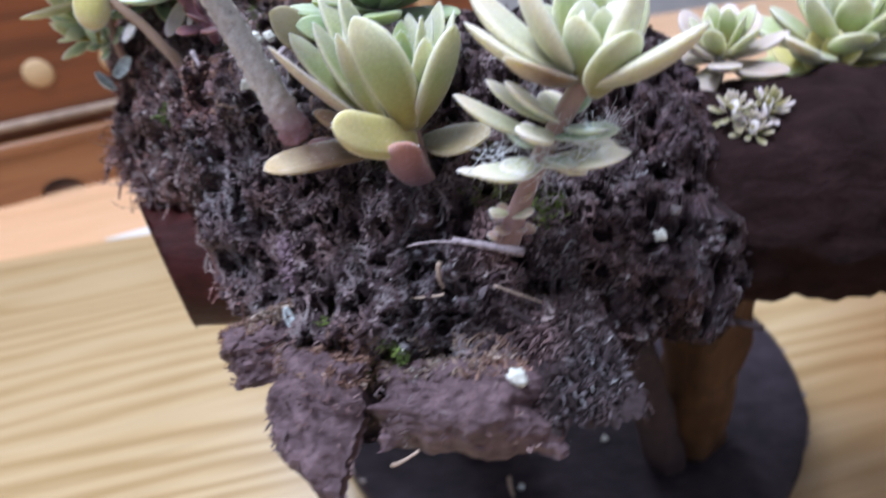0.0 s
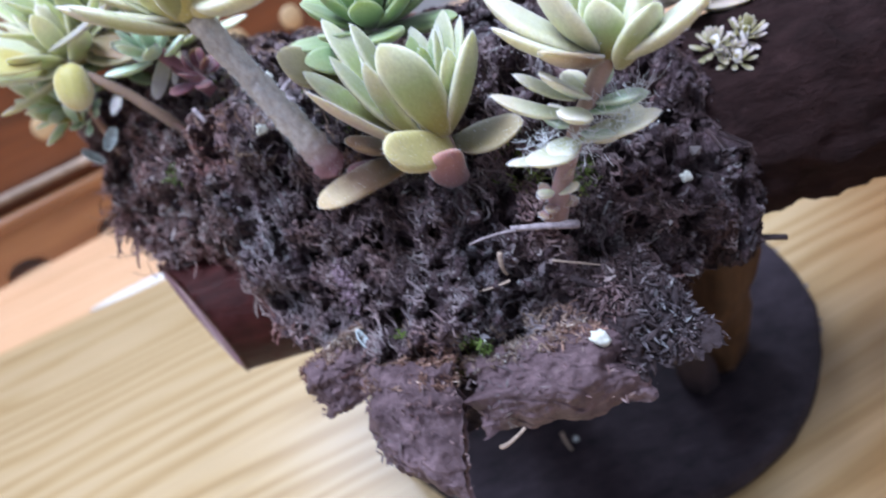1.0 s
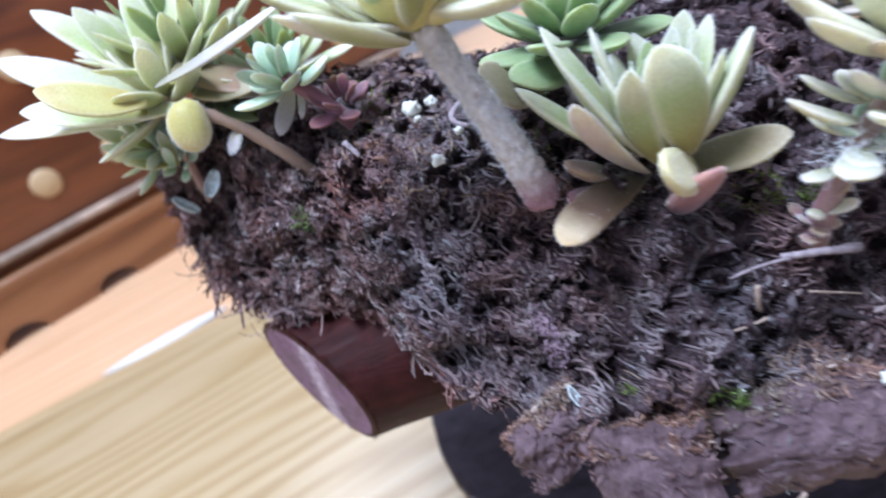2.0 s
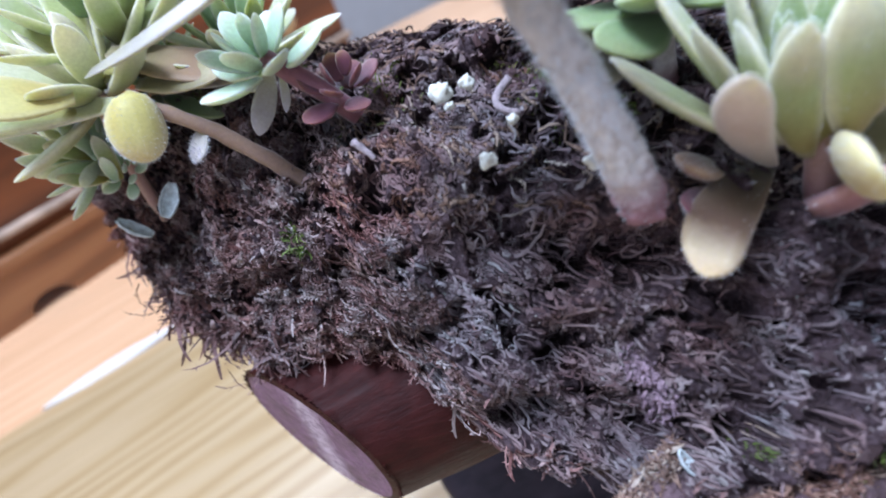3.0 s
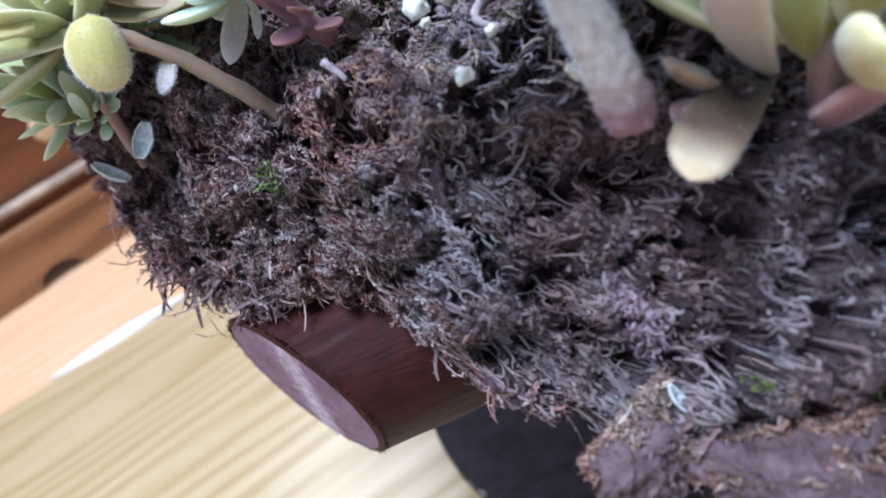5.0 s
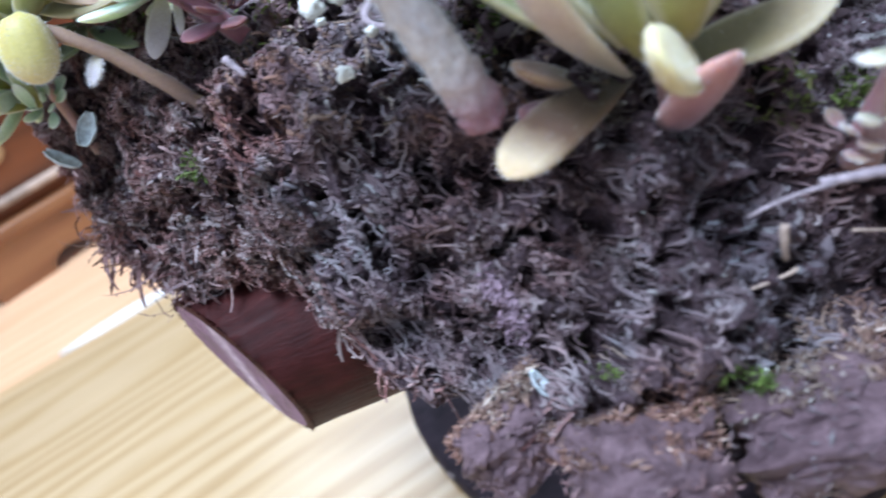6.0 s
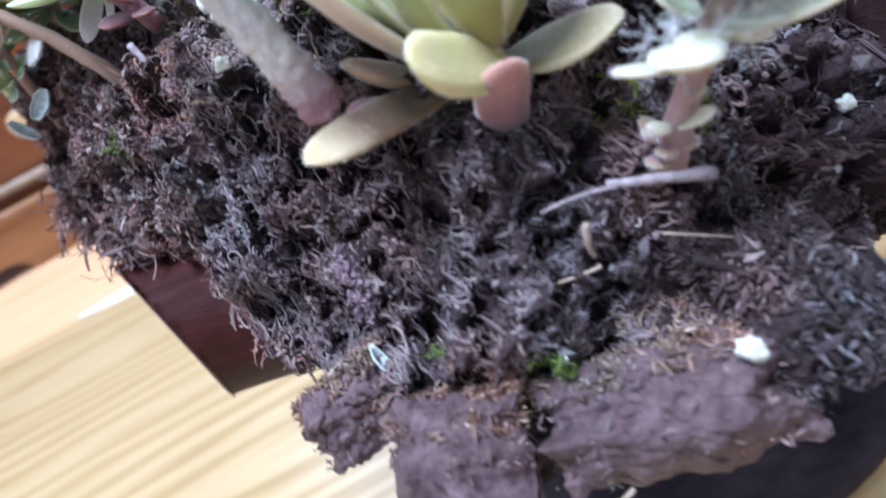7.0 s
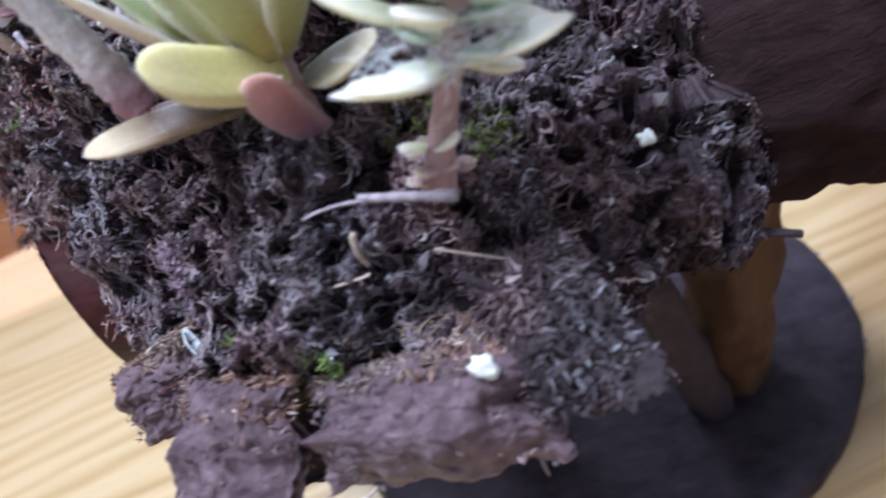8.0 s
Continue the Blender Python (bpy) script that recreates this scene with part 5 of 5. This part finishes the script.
def stem_hairs():
    rng = random.Random(3)
    verts, faces = [], []
    for k in range(6500):
        i = rng.randrange(1, 56)
        d = (C_PATH[i] - C_PATH[i - 1]).normalized()
        r = Vector((rng.gauss(0, 1), rng.gauss(0, 1), rng.gauss(0, 1)))
        r = (r - d * r.dot(d)).normalized()
        p = C_PATH[i].lerp(C_PATH[i - 1], rng.random()) + r * 0.0022 - C.location
        q = p + r * rng.uniform(0.0006, 0.0018) + d * rng.uniform(-0.0006, 0.0006)
        s = d.cross(r) * 0.00006
        o = len(verts)
        verts += [p - s, p + s, q]
        faces.append((o, o + 1, o + 2))
    return mesh_from("stem_hair", verts, faces, M_WEB, smooth=False)


tagged(child("stem_hair", stem_hairs(), C, "short pale hairs"), kind="stuff")
C_LEAVES = [
    (-0.0482, 0.1236, 0.2454, -0.0684, 0.1196, 0.2519, 0.0084), (-0.0484, 0.1198, 0.2459, -0.0502, 0.1180, 0.2589, 0.0128), (-0.0499, 0.1268, 0.2455, -0.0624, 0.1305, 0.2579, 0.0103),
    (-0.0474, 0.1247, 0.2461, -0.0361, 0.1183, 0.2478, 0.0108), (-0.0455, 0.1209, 0.2477, -0.0300, 0.1092, 0.2462, 0.0095), (-0.0511, 0.1306, 0.2457, -0.0739, 0.1380, 0.2576, 0.0089),
]
for k, row in enumerate(C_LEAVES):
    add_leaf(C, row, (L_PALE, L_YELLOW, L_PALE, L_YELLOW, L_PALE, L_GREEN)[k], up=(0, 0.1, 1), seed=100 + k, curl=0.25)
rosette(C, (-0.0485, 0.1235, 0.2470), (-0.15, 0.0, 1), 12, 0.02, 0.0090, L_GREEN, 10, 62, seed=15)
leaf_fuzz(C, 160, 0.0002, 0.0005, 73)

E_ = thing("succulent_cluster", (-0.1030, 0.2000, 0.2150), "pale green succulent cluster with long drooping leaves", "succulent")
v, f, uv = tube([rel(E_, p) for p in bezier((-0.111, 0.209, 0.200), (-0.110, 0.203, 0.222), (-0.1055, 0.197, 0.234), 8)], [0.0014] * 8, 10, 0.08, 9)
child("stem", mesh_from("stem", v, f, M_STEMRED, uv), E_)
E_LEAVES = [
    (-0.1049, 0.1955, 0.2322, -0.1365, 0.1923, 0.2423, 0.0110), (-0.1069, 0.1869, 0.2370, -0.1273, 0.1830, 0.2473, 0.0120), (-0.1063, 0.1987, 0.2334, -0.1419, 0.2111, 0.2530, 0.0105),
    (-0.1028, 0.1881, 0.2395, -0.0664, 0.1555, 0.2483, 0.0074), (-0.1005, 0.1905, 0.2320, -0.1470, 0.2000, 0.2370, 0.0090), (-0.1068, 0.2044, 0.2368, -0.1043, 0.2129, 0.2602, 0.0072),
    (-0.1068, 0.2044, 0.2368, -0.1195, 0.2157, 0.2592, 0.0072), (-0.1068, 0.2044, 0.2368, -0.0902, 0.2100, 0.2572, 0.0072), (-0.1065, 0.2055, 0.2348, -0.1322, 0.2247, 0.2608, 0.0082),
    (-0.1038, 0.1997, 0.2353, -0.0793, 0.2029, 0.2471, 0.0082), (-0.0975, 0.1945, 0.2335, -0.0795, 0.1850, 0.2310, 0.0077),
]
for k, row in enumerate(E_LEAVES):
    add_leaf(E_, row, (L_GREEN, L_YELLOW, L_PALE, L_GREY, L_PALE, L_GREEN, L_GREEN, L_GREEN, L_GREEN, L_GREEN, L_DULL)[k], up=(0, -0.4, 1), seed=120 + k, thick=0.3)
add_leaf(E_, (-0.1000, 0.2005, 0.2400, -0.0765, 0.1865, 0.2290, 0.0095), L_OLD, up=(0, -0.3, 1), label="brownish drooping leaf", seed=135, thick=0.3)
add_leaf(E_, (-0.0900, 0.1925, 0.2310, -0.0745, 0.1868, 0.2285, 0.0052), L_GREY, up=(0, -0.3, 1), label="pinkish grey drooping leaf", seed=136, thick=0.3)
rosette(E_, (-0.1065, 0.2035, 0.2350), (-0.2, 0.1, 1), 18, 0.026, 0.0076, L_GREEN, 10, 95, seed=19, young=L_PALE)
N_ = thing("succulent_cluster", (-0.0980, 0.2180, 0.2120), "bushy green succulent with crowded narrow upright leaves", "succulent")
v, f, uv = tube([rel(N_, p) for p in bezier((-0.098, 0.218, 0.200), (-0.0985, 0.218, 0.224), (-0.0990, 0.2175, 0.240), 8)], [0.0020] * 8, 10, 0.1, 19)
child("stem", mesh_from("stem", v, f, M_STEMBROWN, uv), N_)
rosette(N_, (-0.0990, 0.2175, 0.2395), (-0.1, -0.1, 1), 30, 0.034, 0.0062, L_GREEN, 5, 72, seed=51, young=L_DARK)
rosette(N_, (-0.0985, 0.2180, 0.2290), (0.1, -0.2, 1), 16, 0.024, 0.0056, L_DARK, 35, 98, seed=52)
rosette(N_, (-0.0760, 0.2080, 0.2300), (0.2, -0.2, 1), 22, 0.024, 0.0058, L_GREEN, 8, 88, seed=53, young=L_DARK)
v, f, uv = tube([rel(N_, p) for p in bezier((-0.098, 0.218, 0.212), (-0.088, 0.212, 0.220), (-0.0760, 0.2080, 0.2305), 8)], [0.0017] * 8, 10, 0.1, 20)
child("stem", mesh_from("stem", v, f, M_STEMBROWN, uv), N_)

BUD = thing("succulent_offset", (-0.0788, 0.1826, 0.2140), "creeping brown stem ending in a fat yellow-green leaf", "succulent")
v, f, uv = tube([rel(BUD, p) for p in bezier((-0.0735, 0.1735, 0.2050), (-0.0860, 0.1790, 0.2260), (-0.0970, 0.1800, 0.2330), 12)], [0.0017 - 0.0004 * i / 11 for i in range(12)], 10, 0.16, 10)
child("stem", mesh_from("stem", v, f, M_STEMBROWN, uv), BUD, "brown creeping stem")
add_leaf(BUD, (-0.0968, 0.1800, 0.2360, -0.0995, 0.1750, 0.2245, 0.0092), L_YELLOW, up=(0, -1, 0.3), label="fat rounded yellow-green leaf", seed=140, thick=0.85, oval=True, curl=0.0)
add_leaf(BUD, (-0.0885, 0.1790, 0.2255, -0.0925, 0.1765, 0.2205, 0.0034), L_GREY, label="small withered leaf", seed=141, thick=0.4)
leaf_fuzz(BUD, 900, 0.0003, 0.0008, 74)

F = thing("succulent_sprig", (-0.1095, 0.1990, 0.2095), "small soft green sprig with crowded pointed leaves", "succulent")
F_LEAVES = [
    (-0.1100, 0.2017, 0.2104, -0.1287, 0.2236, 0.2295, 0.0068), (-0.1095, 0.2022, 0.2113, -0.1176, 0.2157, 0.2280, 0.0058), (-0.1114, 0.2003, 0.2117, -0.1291, 0.2117, 0.2233, 0.0058), (-0.1104, 0.1973, 0.2111, -0.1253, 0.2021, 0.2195, 0.0050),
    (-0.1098, 0.1951, 0.2118, -0.1176, 0.1919, 0.2158, 0.0040), (-0.1085, 0.1991, 0.2107, -0.1113, 0.2048, 0.2248, 0.0061), (-0.1077, 0.1953, 0.2107, -0.1078, 0.1959, 0.2202, 0.0036), (-0.1086, 0.1943, 0.2109, -0.1073, 0.1911, 0.2170, 0.0029),
]
for k, row in enumerate(F_LEAVES):
    row = (row[0] - 0.0035, row[1] + 0.002, row[2] + 0.006, row[3] - 0.0035, row[4] + 0.002, row[5] + 0.007, row[6] * 0.85)
    add_leaf(F, row, L_TEAL if k % 2 else L_GREEN, up=(0.2, -0.6, 1), seed=150 + k)
rosette(F, (-0.1175, 0.2065, 0.2215), (-0.7, 0.1, 0.5), 26, 0.015, 0.0046, L_TEAL, 10, 95, seed=22, young=L_GREEN)
rosette(F, (-0.1110, 0.1985, 0.2185), (-0.1, -0.6, 0.6), 14, 0.0052, 0.0028, L_TEAL, 10, 90, seed=23)

G = thing("succulent_rosette", (-0.0630, 0.1670, 0.2195), "small blue-green rosette on a maroon stem", "succulent")
v, f, uv = tube([rel(G, p) for p in bezier((-0.0620, 0.1660, 0.2200), (-0.0670, 0.1690, 0.228), (-0.0730, 0.1730, 0.2340), 8)], [0.0018] * 8, 10, 0.1, 11)
child("stem", mesh_from("stem", v, f, L_MAROON, uv), G, "maroon stem")
rosette(G, (-0.0740, 0.1740, 0.2345), (-0.2, -0.2, 1), 12, 0.0135, 0.0060, L_TEAL, 15, 88, seed=26)
rosette(G, (-0.0625, 0.1660, 0.2275), (0.1, -0.3, 1), 10, 0.0075, 0.0046, L_MAROON, 15, 90, seed=27)
add_leaf(G, (-0.0728, 0.1800, 0.2300, -0.0800, 0.1765, 0.2205, 0.0040), L_GREY, up=(0, -1, 0.4), label="pale withered hanging leaf", seed=161, thick=0.3)
add_leaf(G, (-0.0715, 0.1790, 0.2290, -0.0735, 0.1765, 0.2225, 0.0016), L_GREY, up=(0, -1, 0.4), label="pale withered hanging leaf", seed=162, thick=0.4)

H = thing("dry_flower_tuft", (0.0700, 0.1400, 0.1830), "dry buff-coloured flower tuft on top of the log", "plant")
rosette(H, (0.0690, 0.1400, 0.1950), (-0.1, -0.5, 1), 34, 0.0050, 0.0017, L_DULL, 10, 115, seed=30, young=L_BLUSH)
rosette(H, (0.0735, 0.1440, 0.1990), (0.0, -0.3, 1), 28, 0.0055, 0.0018, L_BLUSH, 10, 105, seed=31, young=L_DULL)
rosette(H, (0.0650, 0.1440, 0.1990), (-0.2, -0.3, 1), 24, 0.0050, 0.0017, L_DULL, 10, 105, seed=32, young=L_BLUSH)
for k, top in enumerate(((0.0690, 0.1400, 0.1955), (0.0735, 0.1440, 0.1995), (0.0650, 0.1440, 0.1995))):
    v, f, uv = tube([rel(H, p) for p in bezier((0.070, 0.145, 0.178), (0.070, 0.142, 0.186), top, 6)], [0.0011] * 6, 8, 0.1, 12 + k)
    child("stem", mesh_from("stem", v, f, M_STEM, uv), H)

P_ = thing("succulent_rosette", (0.0720, 0.1720, 0.1900), "pinkish grey succulent rosette on top of the log", "succulent")
v, f, uv = tube([rel(P_, p) for p in bezier((0.072, 0.172, 0.186), (0.072, 0.172, 0.196), (0.0715, 0.171, 0.2045), 6)], [0.0017] * 6, 8, 0.1, 15)
child("stem", mesh_from("stem", v, f, M_STEM, uv), P_)
rosette(P_, (0.0715, 0.1710, 0.2045), (-0.1, -0.2, 1), 18, 0.0190, 0.0082, L_BLUSH, 8, 98, seed=54, young=L_GREEN)

K = thing("succulent_rosette", (0.1080, 0.1800, 0.1840), "bright green leafy succulent on top of the log", "succulent")
v, f, uv = tube([rel(K, p) for p in bezier((0.108, 0.18, 0.178), (0.108, 0.179, 0.19), (0.108, 0.178, 0.2005), 6)], [0.002] * 6, 8, 0.1, 13)
child("stem", mesh_from("stem", v, f, M_STEM, uv), K)
rosette(K, (0.1080, 0.1780, 0.2010), (0.0, -0.2, 1), 24, 0.030, 0.0120, L_GREEN, 10, 100, seed=33)
add_leaf(K, (0.100, 0.172, 0.2000, 0.083, 0.158, 0.2075, 0.0095), L_PALE, seed=171)
rosette(K, (0.1000, 0.1700, 0.1960), (-0.2, -0.4, 1), 14, 0.018, 0.0080, L_YELLOW, 25, 100, seed=34)
